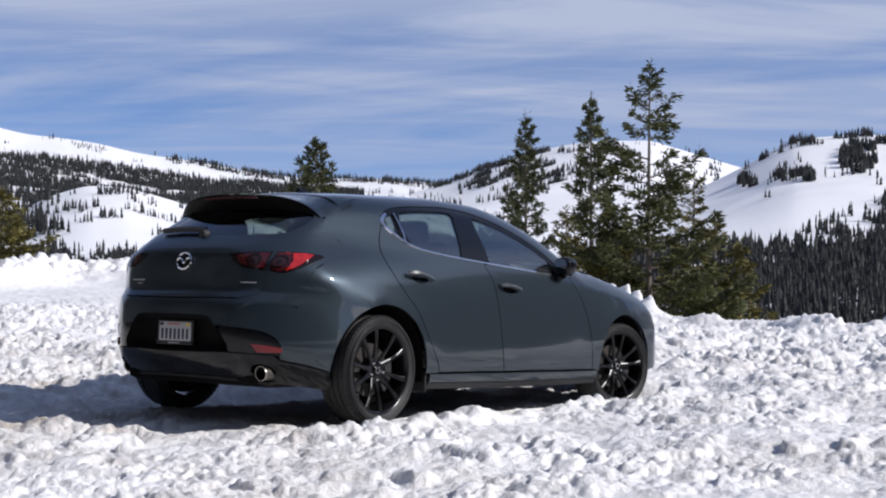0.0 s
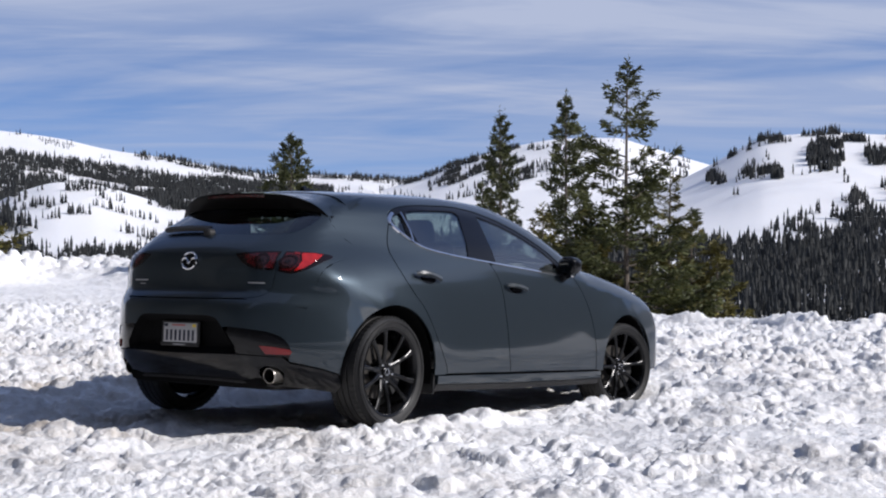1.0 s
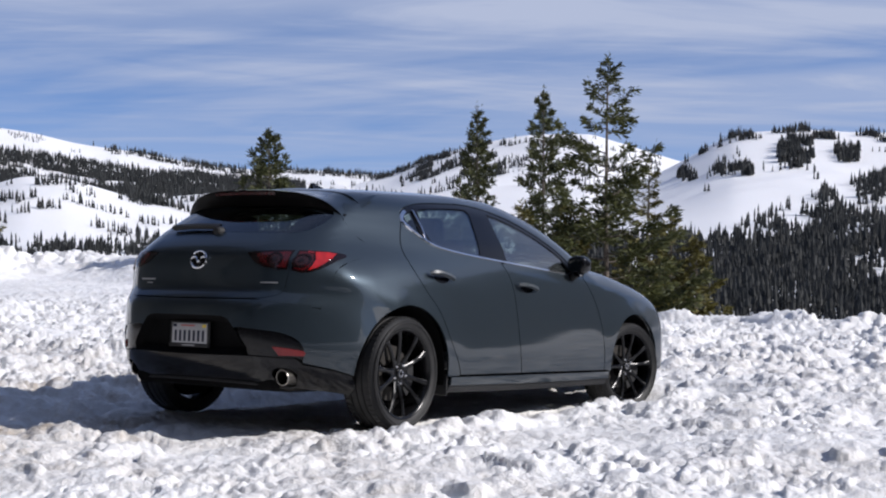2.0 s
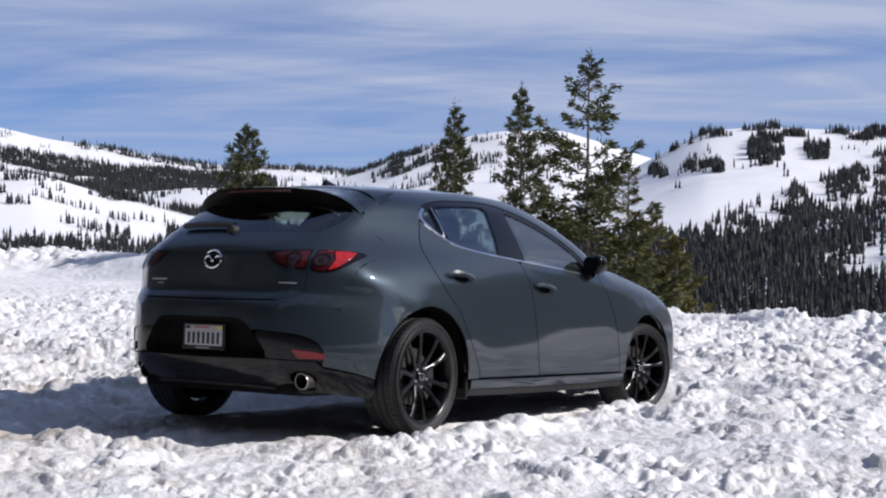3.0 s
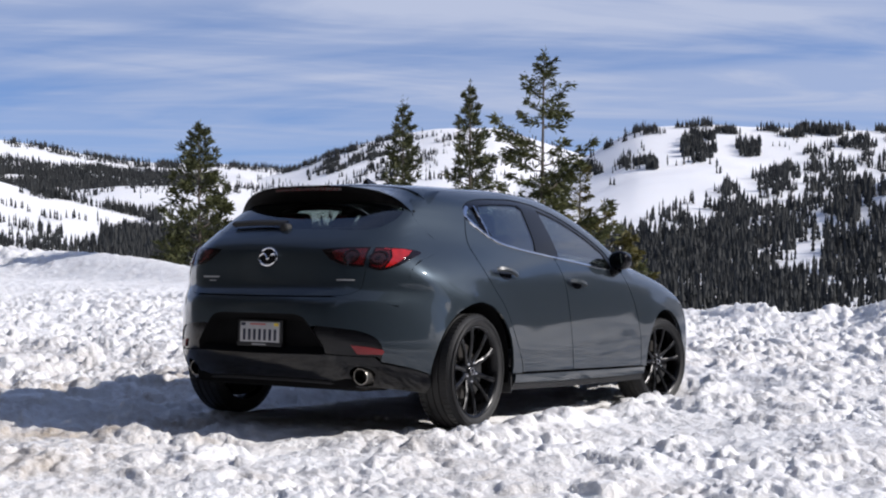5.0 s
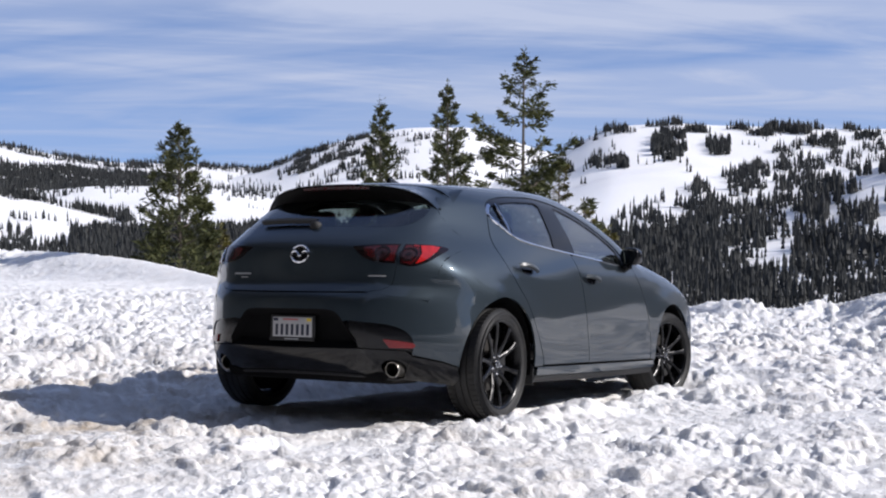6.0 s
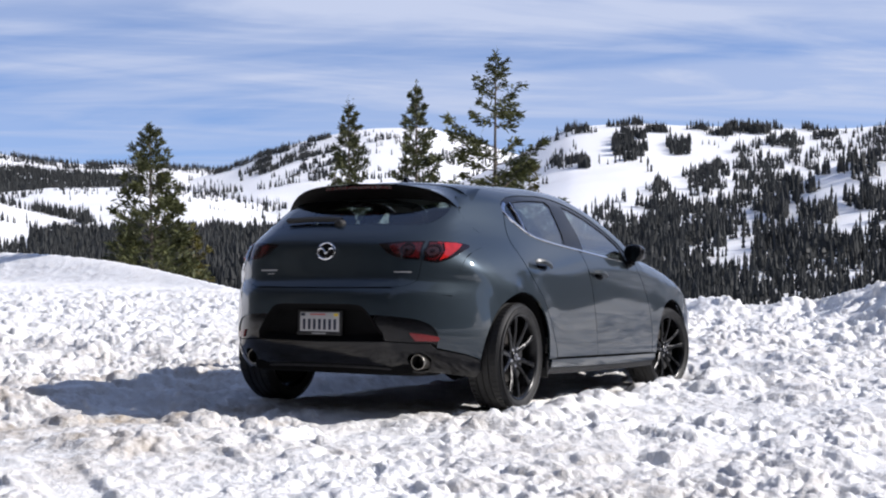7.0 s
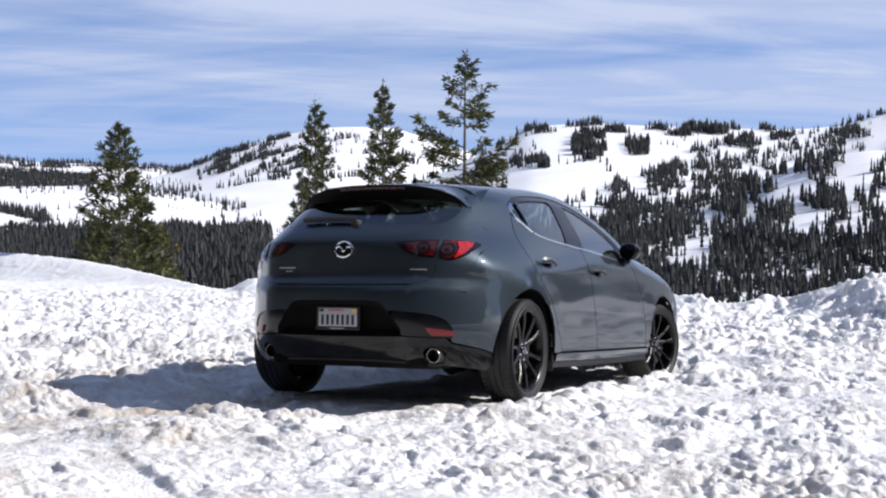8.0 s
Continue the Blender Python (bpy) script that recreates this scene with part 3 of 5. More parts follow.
# bright strip under the windows, which turns up round the rear corner
strip_line = np.vstack([[(0.292, 1.222), (0.262, 1.204), (0.243, 1.186), (0.232, 1.168)], BELT[2:-3]])
p = on_side(strip_line)
n = outward(p)
strip = ribbon(p + n * 0.002, n, 0.012, 0.005)
strip_back = ribbon((p + n * 0.002)[:9], n[:9], 0.026, 0.004)
divider = on_side(bent([(0.362, 1.233), (0.366, 1.15), (0.362, 1.10), (0.350, 1.06)], 4))
bar = ribbon(divider + outward(divider) * 0.001, outward(divider), 0.012, 0.005)
for k, owner in enumerate(rear_doors):
    for data in (joined(strip, strip_back), bar):
        part("chrome_strip", mirrored(data) if k else data, CHROME, owner, "bright chrome trim")

# dark lining behind the gaps
lining = np.vstack([[(-0.28, 0.70), (-0.2, 0.9), (0.05, 1.02), (0.3, 1.02), (1.0, 0.955), (1.9, 0.915), (3.0, 0.84), (3.2, 0.72), (3.15, 0.45)],
                    arch(2.735, 0.33, R_ARCH + 0.012, 18, 184), [(2.3, 0.25), (0.45, 0.25)], arch(0.03, 0.33, R_ARCH + 0.012, -4, 150)])
flank("inner_panel", lining, VOID_BLACK, both, off=-0.022, lip=0, step=0.06)

# roof, bonnet and windscreen


def top_outline(x0, x1, inset_=0.0, n=40):
    x = np.linspace(x0, x1, n)
    y = side_y(x, eave(x)) - inset_
    return np.vstack([np.stack([x, -y], 1), np.stack([x[::-1], y[::-1]], 1)])


part("roof", panel(on_top, top_outline(-0.02, 1.42), step=0.05, lip=0.006), PAINT, car)
screen = part("windscreen", panel(on_top, top_outline(1.43, 2.19, 0.055), step=0.06, lip=0.004), GLASS, car)
screen.visible_shadow = False
for s in (1, -1):
    x = np.linspace(1.42, 2.2, 24)
    y = side_y(x, eave(x))
    pillar = panel(on_top, np.vstack([np.stack([x, y], 1), np.stack([x[::-1], y[::-1] - 0.06], 1)]), step=0.05)
    part("windscreen_pillar", pillar if s > 0 else mirrored(pillar), PAINT, car)
part("cowl", panel(on_top, top_outline(2.195, 2.255), step=0.05), MATT_BLACK, car)
part("bonnet", panel(on_top, top_outline(2.26, 3.42), step=0.06), PAINT, car)

# nose, which is turned away
part("front_bumper", panel(on_nose, [(-0.80, 0.30), (0.80, 0.30), (0.80, 0.60), (0.62, 0.70), (-0.62, 0.70), (-0.80, 0.60)], holes=[[(-0.42, 0.40), (0.42, 0.40), (0.5, 0.62), (-0.5, 0.62)]], step=0.06), PAINT, car)
part("grille", panel(on_nose, [(-0.43, 0.39), (0.43, 0.39), (0.51, 0.63), (-0.51, 0.63)], step=0.08, off=-0.03), GLOSS_BLACK, car)
lamp = panel(on_nose, [(0.52, 0.63), (0.78, 0.66), (0.80, 0.72), (0.56, 0.70)], step=0.05, off=0.004)
for s in (1, -1):
    part("headlight", lamp if s > 0 else mirrored(lamp), LAMP_GREY, car)

# rear face
GATE_SIDE = [(0.40, 0.702), (0.47, 0.706), (0.515, 0.718), (0.545, 0.745), (0.556, 0.80), (0.560, 0.86), (0.562, 0.95), (0.575, 1.02), (0.578, 1.08), (0.566, 1.15), (0.52, 1.22), (0.45, 1.255)]
gate_half = bent(GATE_SIDE, 4)
gate = np.vstack([[(-0.2, 0.699), (0.2, 0.699)], gate_half, (gate_half * (-1, 1))[::-1]])
pane_half = bent([(0.30, 1.043), (0.42, 1.041), (0.49, 1.046), (0.528, 1.064), (0.548, 1.095), (0.553, 1.13), (0.535, 1.18), (0.44, 1.235)], 4)
rear_pane_line = np.vstack([[(-0.1, 1.045), (0.1, 1.045)], pane_half, (pane_half * (-1, 1))[::-1]])
tailgate = part("tailgate", panel(on_tail, gate, holes=[inset(rear_pane_line, 0.004)], step=0.028), PAINT, car)
rear_glass = part("rear_window", panel(on_tail, rear_pane_line, step=0.04, off=-0.003, lip=0), GLASS_DARK, tailgate, "tinted rear window")
rear_glass.visible_shadow = False
gate_out = np.vstack([[(0.42, 0.700)], bent([(0.472, 0.7035), (0.517, 0.7165), (0.547, 0.7445), (0.558, 0.80), (0.562, 0.86), (0.562, 0.95), (0.575, 1.02), (0.578, 1.08), (0.566, 1.15), (0.52, 1.22)], 4)])
zs = np.linspace(1.225, 0.66, 40)
shoulder = panel(on_tail, np.vstack([gate_out, np.stack([CORNER_Y(zs), zs], 1)]) * (-1, 1), step=0.022, lip=0.008)
part("rear_shoulder", shoulder, PAINT, car)
part("rear_shoulder", mirrored(shoulder), PAINT, car)

# bumper: painted upper part, gloss insert with the plate's recess, lower part
LINE = bent([(0.0, 0.575), (0.23, 0.563), (0.36, 0.551), (0.48, 0.541), (0.56, 0.530), (0.615, 0.506), (0.645, 0.470), (0.653, 0.430), (0.645, 0.390)], 4)
RECESS_TOP = bent([(0.40, 0.448), (0.345, 0.525), (0.30, 0.580), (0.265, 0.600), (0.21, 0.606)], 3)
half = np.vstack([LINE[LINE[:, 0] > 0.335][::-1], RECESS_TOP[RECESS_TOP[:, 1] > 0.54]])
upper = np.vstack([half * (-1, 1), (half)[::-1], np.stack([CORNER_Y(np.linspace(0.375, 0.655, 14)), np.linspace(0.375, 0.655, 14)], 1), [(0.56, 0.692), (0.48, 0.694), (0.40, 0.693), (0, 0.690)],
                   np.array([(-0.40, 0.693), (-0.48, 0.694), (-0.56, 0.692)]), np.stack([-CORNER_Y(np.linspace(0.655, 0.375, 14)), np.linspace(0.655, 0.375, 14)], 1)])
part("rear_bumper", panel(on_tail, upper, step=0.028, lip=0.014), PAINT, car)
recess_line = np.vstack([RECESS_TOP, [(0, 0.608)], (RECESS_TOP * (-1, 1))[::-1], [(-0.40, 0.410), (0, 0.404), (0.40, 0.410)]])
insert_half = np.vstack([LINE[LINE[:, 0] > 0.335], [(0.630, 0.401), (0.54, 0.404), (0.408, 0.410)], RECESS_TOP[RECESS_TOP[:, 1] < 0.545]])
insert = panel(on_tail, insert_half * (-1, 1), step=0.028, off=-0.006, lip=0.02)
part("bumper_insert", insert, GLOSS_BLACK, car, "gloss black bumper insert")
part("bumper_insert", mirrored(insert), GLOSS_BLACK, car, "gloss black bumper insert")


def recess():
    """A pan for the number plate: sloping walls and a flat back."""
    rim = dense(recess_line, 0.04)
    outer = on_tail(rim)
    inner2 = inset(rim, 0.035)
    inner = np.stack([np.full(len(rim), -0.690) - 0.10 * (inner2[:, 1] - 0.5), inner2[:, 0], inner2[:, 1]], 1)
    m = len(rim)
    verts = [*outer, *inner, (-0.69, 0, 0.5)]
    faces = [(i, (i + 1) % m, m + (i + 1) % m, m + i) for i in range(m)] + [(m + i, m + (i + 1) % m, 2 * m) for i in range(m)]
    return verts, faces


part("plate_recess", recess(), VOID_BLACK, car, "black plate recess")
ys = np.linspace(-0.55, 0.55, 36)
bottom = np.stack([ys, 0.262 - 0.030 * np.abs(ys / 0.6) ** 3], 1)
zs = np.linspace(0.245, 0.372, 8)
edge = np.stack([CORNER_Y(zs), zs], 1)
lower = np.vstack([bottom, edge, [(0.62, 0.398), (0.54, 0.400), (0.40, 0.405), (0, 0.400), (-0.40, 0.405), (-0.54, 0.400), (-0.62, 0.398)], (edge * (-1, 1))[::-1]])
EXH_Y, EXH_Z = 0.556, 0.300
cut = [np.stack([(s * EXH_Y if s < 0 else 0.525) + 0.056 * np.cos(a), EXH_Z + 0.050 * np.sin(a)], 1) for s in (1, -1) for a in (np.linspace(0, 2 * math.pi, 20, endpoint=False),)]
# body paint in shade here, so the shade is put in as gloss black
part("bumper_valance", panel(on_tail, lower, holes=cut, step=0.028, off=-0.002, lip=0.03), GLOSS_BLACK, car, "glossy lower bumper, black for body paint in shade")
lip_line = on_tail(np.stack([ys, bottom[:, 1] + 0.006], 1))
part("bumper_lip", ribbon(lip_line, outward(lip_line), 0.016, 0.006), MATT_BLACK, car)

for s, ey, deep in ((-1, EXH_Y, -0.010), (1, 0.525, 0.030)):
    ex = float(tail_x(ey, EXH_Z)) + deep
    outer = lathe([(0.040, 0.07), (0.0415, 0.0), (0.042, -0.010), (0.0405, -0.0135), (0.0378, -0.0135), (0.0362, -0.010)], 32, 0)
    pipe = part("exhaust_tip", ([(x + ex - 0.1 * z, y + s * ey, z + EXH_Z) for x, y, z in outer[0]], outer[1]), EXHAUST, car, "round steel exhaust tip")
    inner = lathe([(0.0361, -0.009), (0.0355, 0.06), (0.0005, 0.061)], 24, 0)
    part("exhaust_bore", ([(x + ex - 0.1 * z, y + s * ey, z + EXH_Z) for x, y, z in inner[0]], inner[1]), PIPE_DARK, pipe)

reflector = panel(on_tail, np.array([(0.530, 0.457), (0.600, 0.449), (0.652, 0.438), (0.658, 0.426), (0.650, 0.413), (0.556, 0.413)]) * (-1, 1), step=0.025, off=0.003, lip=0.012)
part("reflector", reflector, REFLECTOR, car, "red bumper reflector")
part("reflector", mirrored(reflector), REFLECTOR, car, "red bumper reflector")

# tail lamps: one piece on the tailgate, one on the shoulder
INNER = bent([(0.325, 0.936), (0.40, 0.944), (0.48, 0.950), (0.556, 0.953)], 4), bent([(0.553, 0.852), (0.50, 0.854), (0.44, 0.862), (0.385, 0.885)], 4)
OUTER = bent([(0.572, 0.953), (0.63, 0.954), (0.67, 0.951), (0.696, 0.945), (0.710, 0.934), (0.713, 0.918), (0.706, 0.894), (0.686, 0.868), (0.655, 0.848), (0.625, 0.838), (0.598, 0.842), (0.572, 0.850)], 5)
inner_line, outer_line = np.vstack(INNER), OUTER


def disc_on_tail(y, z, r0, r1, off, n=28):
    a = np.linspace(0, 2 * math.pi, n, endpoint=False)
    ring = np.vstack([np.stack([y + r * np.cos(a), z + r * np.sin(a)], 1) for r in (r0, r1)])
    p = on_tail(ring)
    p += outward(p) * off
    faces = [(i, (i + 1) % n, n + (i + 1) % n, n + i) for i in range(n)]
    return p, faces


def both_sides(name, data, mat, owners, label=""):
    return [part(name, data, mat, owners[0], label), part(name, mirrored(data), mat, owners[1], label)]


flip = np.array((-1, 1))
lamp_a = both_sides("tail_light", panel(on_tail, outer_line * flip, step=0.018, off=0.003, lip=0.02), LAMP_DARK, both, "smoked red tail light cluster")
lamp_b = both_sides("tailgate_light", panel(on_tail, inner_line * flip, step=0.018, off=0.003, lip=0.02), LAMP_DARK, both, "smoked red tail light cluster")
red_a = [(0.630, 0.945), (0.664, 0.946), (0.688, 0.940), (0.692, 0.915), (0.680, 0.885), (0.662, 0.864), (0.634, 0.850), (0.644, 0.875), (0.648, 0.905)]
both_sides("brake_lens", panel(on_tail, np.array(red_a) * flip, step=0.012, off=0.008, lip=0.006), RED_BRIGHT, lamp_a, "red lens with sunlight put into its bright colour")
red_d = [(0.606, 0.949), (0.626, 0.945), (0.630, 0.937), (0.606, 0.939)]
both_sides("side_lens", panel(on_tail, np.array(red_d) * flip, step=0.012, off=0.009, lip=0.005), RED_MID, lamp_a)
red_c = np.vstack([[(0.578, 0.945), (0.622, 0.946)], [(0.631, 0.93), (0.641, 0.90), (0.632, 0.865), (0.618, 0.848), (0.60, 0.851), (0.578, 0.858)]])
both_sides("outer_lens", panel(on_tail, red_c * flip, step=0.014, off=0.006, lip=0.004), RED_LENS, lamp_a)
red_b = np.vstack([[(0.385, 0.930), (0.46, 0.938), (0.548, 0.943)], [(0.546, 0.862), (0.50, 0.863), (0.45, 0.872), (0.41, 0.892)]])
both_sides("inner_lens", panel(on_tail, red_b * flip, step=0.014, off=0.006, lip=0.004), RED_LENS, lamp_b)
for y, z, owners in ((0.600, 0.897, lamp_a), (0.490, 0.902, lamp_b)):
    both_sides("lamp_ring", disc_on_tail(-y, z, 0.036, 0.028, 0.010), LAMP_DARK, owners)
    both_sides("lamp_bowl", disc_on_tail(-y, z, 0.025, 0.010, 0.009), LAMP_GREY, owners)
    both_sides("lamp_core", disc_on_tail(-y, z, 0.010, 0.0005, 0.011), LAMP_DARK, owners)

# emblem: a ring with wings on a dark disc, drawn as a plain shape
ex = float(tail_x(0.0, 0.897))
slope = outward(np.array([[ex, 0.0, 0.897]]))[0]
EMBLEM_Y = -0.010
a = np.linspace(0, 2 * math.pi, 40)
ring = np.stack([np.full(40, 0.0), 0.056 * np.cos(a), 0.045 * np.sin(a)], 1)
place = lambda q: np.stack([tail_x(q[:, 1], q[:, 2] + 0.895), q[:, 1] + EMBLEM_Y, q[:, 2] + 0.895], 1) + slope * 0.010
disc = lathe([(0.0005, -0.008), (0.046, -0.006), (0.050, 0.0), (0.050, 0.02)], 32, 0)
emblem = part("emblem", ([(x + ex, y * 1.08 + EMBLEM_Y, z * 0.93 + 0.895) for x, y, z in disc[0]], disc[1]), GLOSS_BLACK, tailgate, "chrome winged ring emblem on a dark disc")
wings = np.array([(0, 0.050, 0.006), (0, 0.036, 0.016), (0, 0.020, 0.010), (0, 0.0, -0.012), (0, -0.020, 0.010), (0, -0.036, 0.016), (0, -0.050, 0.006)])
part("ring", joined(tube(place(ring), 0.0055, 6, False), tube(place(bent(wings, 4)), 0.0055, 6)), CHROME, emblem)

# two thin bright badges, as plain bars
for y0, y1, z, h in ((0.435, 0.315, 0.792, 0.010), (0.385, 0.335, 0.772, 0.006), (-0.428, -0.518, 0.783, 0.007)):
    line = on_tail(np.stack([np.linspace(y0, y1, 8), np.full(8, z)], 1))
    part("badge", ribbon(line, outward(line), h, 0.003), BADGE, tailgate, "small chrome badge")

# wiper
wy = np.linspace(0.36, -0.02, 14)
wz = 1.064 + 0.006 * np.sin(np.linspace(0, math.pi, 14))
line = on_tail(np.stack([wy, wz], 1))
n = outward(line)
wiper = part("rear_wiper", ribbon(line + n * 0.022, n, 0.030, 0.010), MATT_BLACK, tailgate, "black rear wiper")
part("wiper_blade", ribbon(line + n * 0.010, n, 0.012, 0.010), RUBBER, wiper)
hub = lathe([(0.026, 0.02), (0.026, -0.02), (0.018, -0.028), (0.0005, -0.030)], 20, 0)
hx = float(tail_x(-0.01, 1.055))
part("wiper_hub", ([(x + hx, y - 0.01, z + 1.056) for x, y, z in hub[0]], hub[1]), MATT_BLACK, wiper)

# number plate with plain bars
plate = part("number_plate", box(0.006, 0.252, 0.108, (-0.722, 0.0, 0.506), 0.002), PLATE_WHITE, car, "white number plate in a black frame")
part("plate_frame", box(0.010, 0.286, 0.136, (-0.7165, 0.0, 0.502), 0.003), MATT_BLACK, plate)
part("frame_foot", box(0.005, 0.286, 0.020, (-0.7265, 0, 0.445), 0.002), MATT_BLACK, plate)
part("frame_print", box(0.002, 0.09, 0.006, (-0.7300, 0, 0.445)), PLATE_WHITE, plate)
for i in range(7):
    part("plate_bar", box(0.002, 0.017, 0.058, (-0.7258, 0.099 - 0.033 * i, 0.494), 0.0008, 1), PLATE_INK, plate)
part("plate_script", box(0.002, 0.10, 0.008, (-0.7258, 0.012, 0.548), 0.0008, 1), PLATE_RED, plate)
part("plate_sticker", box(0.002, 0.028, 0.016, (-0.7258, -0.106, 0.547), 0.0008, 1), PLATE_YELLOW, plate)
part("plate_sticker", box(0.002, 0.028, 0.016, (-0.7258, 0.106, 0.547), 0.0008, 1), PLATE_INK, plate)


def spoiler():
    """The roof's tail: painted top, dark trailing face."""
    ny = 49
    ys = np.linspace(-0.575, 0.575, ny)
    t = np.abs(ys) / 0.575
    tip_x = -0.350 + 0.165 * t ** 2.6
    tip_z = 1.300 - 0.028 * t ** 2 - 0.060 * t ** 4 - 0.060 * t ** 10
    low_z = 1.214 - 0.012 * t ** 2 - 0.034 * t ** 6
    low_x = tail_x(ys, low_z) - 0.004
    top, dark = [], []
    for i, y in enumerate(ys):
        y_top = np.clip(y, -0.50, 0.50)
        fx = np.array([0.03, -0.05, -0.14, -0.23])
        fx = fx + (tip_x[i] - (-0.350)) * np.array([0.55, 0.7, 0.85, 0.95])
        fz = top_z(fx, np.full(4, y_top))
        k = np.array([0, 0.15, 0.45, 0.8])
        line_z = fz * (1 - k) + (tip_z[i] + 0.02 * (1 - k)) * k
        edge = np.array([y_top + (y - y_top) * s for s in (0.8, 0.9, 1, 1)])
        top.append([*zip(fx, edge, line_z), (tip_x[i], y, tip_z[i])])
        dark.append([(tip_x[i] + 0.002, y, tip_z[i] - 0.004), (tip_x[i] + 0.006, y, tip_z[i] - 0.022), (tip_x[i] * 0.55 + low_x[i] * 0.45, y, tip_z[i] * 0.45 + low_z[i] * 0.55), (low_x[i], y, low_z[i])])

    def sheet(rows):
        m = len(rows[0])
        verts = [v for r in rows for v in r]
        faces = [(i * m + j, i * m + j + 1, (i + 1) * m + j + 1, (i + 1) * m + j) for i in range(len(rows) - 1) for j in range(m - 1)]
        return verts, faces
    return sheet(top), sheet(dark)


top_sheet, dark_sheet = spoiler()
fin = part("roof_spoiler", top_sheet, PAINT, car, "body-coloured roof spoiler with a black trailing face")
part("spoiler_face", dark_sheet, SPOILER_BLACK, fin, "gloss black")
ys = np.linspace(-0.22, 0.22, 12)
lamp_line = np.stack([-0.350 + 0.165 * (np.abs(ys) / 0.575) ** 2.6 + 0.001, ys, 1.280 - 0.028 * (ys / 0.575) ** 2], 1)
part("high_brake_light", ribbon(lamp_line, np.tile((-1.0, 0, -0.1), (12, 1)), 0.020, 0.004), RED_LENS, fin, "dark red brake light strip")

# shark-fin aerial
az0 = float(top_z(0.30, 0.0))
aerial = [(0.22, 0, az0 - 0.015), (0.225, 0, az0 + 0.026), (0.24, 0, az0 + 0.032), (0.27, 0, az0 + 0.022), (0.32, 0, az0 + 0.010), (0.36, 0, az0 - 0.01)]
va = [(x, s * w, z) for s in (-1, 1) for (x, _, z), w in zip(aerial, (0.028, 0.006, 0.004, 0.006, 0.010, 0.012))]
fa = [tuple(range(6)), tuple(reversed(range(6, 12)))] + [(i, i + 6, (i + 1) % 6 + 6, (i + 1) % 6) for i in range(6)]
part("aerial_fin", (va, fa), GLOSS_BLACK, car)

# door handles in their cups
for (x0, z0, owners) in ((0.345, 0.858, rear_doors), (1.270, 0.832, front_doors)):
    a = np.linspace(0, 2 * math.pi, 24, endpoint=False)
    cup = np.stack([x0 + 0.012 + 0.070 * np.cos(a), z0 - 0.008 + 0.029 * np.sin(a)], 1)
    both_sides("handle_cup", panel(on_side, cup, step=0.02, off=0.002, lip=0.003), GLOSS_BLACK, owners, "dark handle cup")
    line = on_side(bent([(x0 - 0.115, z0 + 0.008), (x0 - 0.06, z0 + 0.006), (x0 + 0.02, z0 - 0.002), (x0 + 0.115, z0 - 0.012)], 4))
    n = outward(line)
    lift = (0.012 + 0.030 * np.sin(np.linspace(0, math.pi, len(line))))[:, None]
    grip = both_sides("door_handle", ribbon(line + n * lift, n, 0.026, 0.013), HANDLE, owners)
    # the highlight along the grip is built as a thin pale strip
    both_sides("handle_highlight", ribbon(line + n * (lift + 0.010), n, 0.004, 0.003), STEEL, grip, "pale metal strip drawn as the grip's highlight")

# door mirrors


def mirror_shell():
    bm = bmesh.new()
    bmesh.ops.create_uvsphere(bm, u_segments=28, v_segments=16, radius=1)
    for v in bm.verts:
        x, y, z = v.co
        sx = 0.106 if x > 0 else 0.030
        v.co = (math.copysign(abs(x) ** 0.85, x) * sx, math.copysign(abs(y) ** 0.7, y) * 0.069, math.copysign(abs(z) ** 0.7, z) * 0.060 * (1 - 0.16 * (y > 0) * abs(y)))
    return bm


for k, s in enumerate((-1, 1)):
    bm = mirror_shell()
    bmesh.ops.transform(bm, matrix=Matrix.Translation((1.865, s * 0.895, 0.998)) @ Matrix.Rotation(radians(8 * s), 4, "Z"), verts=bm.verts)
    shell_ob = part("door_mirror", bm, GLOSS_BLACK, front_doors[k], "gloss black door mirror")
    part("mirror_stalk", tube([(1.88, s * 0.80, 0.915), (1.875, s * 0.85, 0.922), (1.868, s * 0.885, 0.945)], [0.036, 0.034, 0.036], 10), GLOSS_BLACK, shell_ob)
    bm = bmesh.new()
    bmesh.ops.create_circle(bm, cap_ends=True, segments=28, radius=1)
    for v in bm.verts:
        v.co = (0, math.copysign(abs(v.co.x) ** 0.7, v.co.x) * 0.058, math.copysign(abs(v.co.y) ** 0.75, v.co.y) * 0.048)
    bmesh.ops.transform(bm, matrix=Matrix.Translation((1.826, s * 0.897, 0.998)) @ Matrix.Rotation(radians(11 * s), 4, "Z"), verts=bm.verts)
    part("mirror_glass", bm, MIRROR, shell_ob)

# underbody, wheel wells and cabin
part("underbody", box(3.3, 1.36, 0.10, (1.55, 0, 0.27), 0.03), VOID_BLACK, car)
part("rear_crossmember", box(0.34, 1.02, 0.10, (-0.45, 0, 0.275), 0.04), VOID_BLACK, car)
part("silencer", box(0.30, 0.52, 0.09, (-0.36, -0.26, 0.262), 0.04, 3), PIPE_DARK, car)


def well(cx):
    a = np.radians(np.linspace(-12, 192, 30))
    r = R_ARCH + 0.004
    px, pz = cx + r * np.cos(a), 0.33 + r * np.sin(a)
    rim = np.minimum(side_y(px, pz) - 0.012, 0.87)
    verts = [(x, y, z) for x, z, o in zip(px, pz, rim) for y in (-o, -0.52)]
    faces = [(2 * i, 2 * i + 1, 2 * i + 3, 2 * i + 2) for i in range(29)]
    k = len(verts)
    verts.append((cx, -0.52, 0.33))
    faces += [(2 * i + 1, k, 2 * i + 3) for i in range(29)]
    return verts, faces


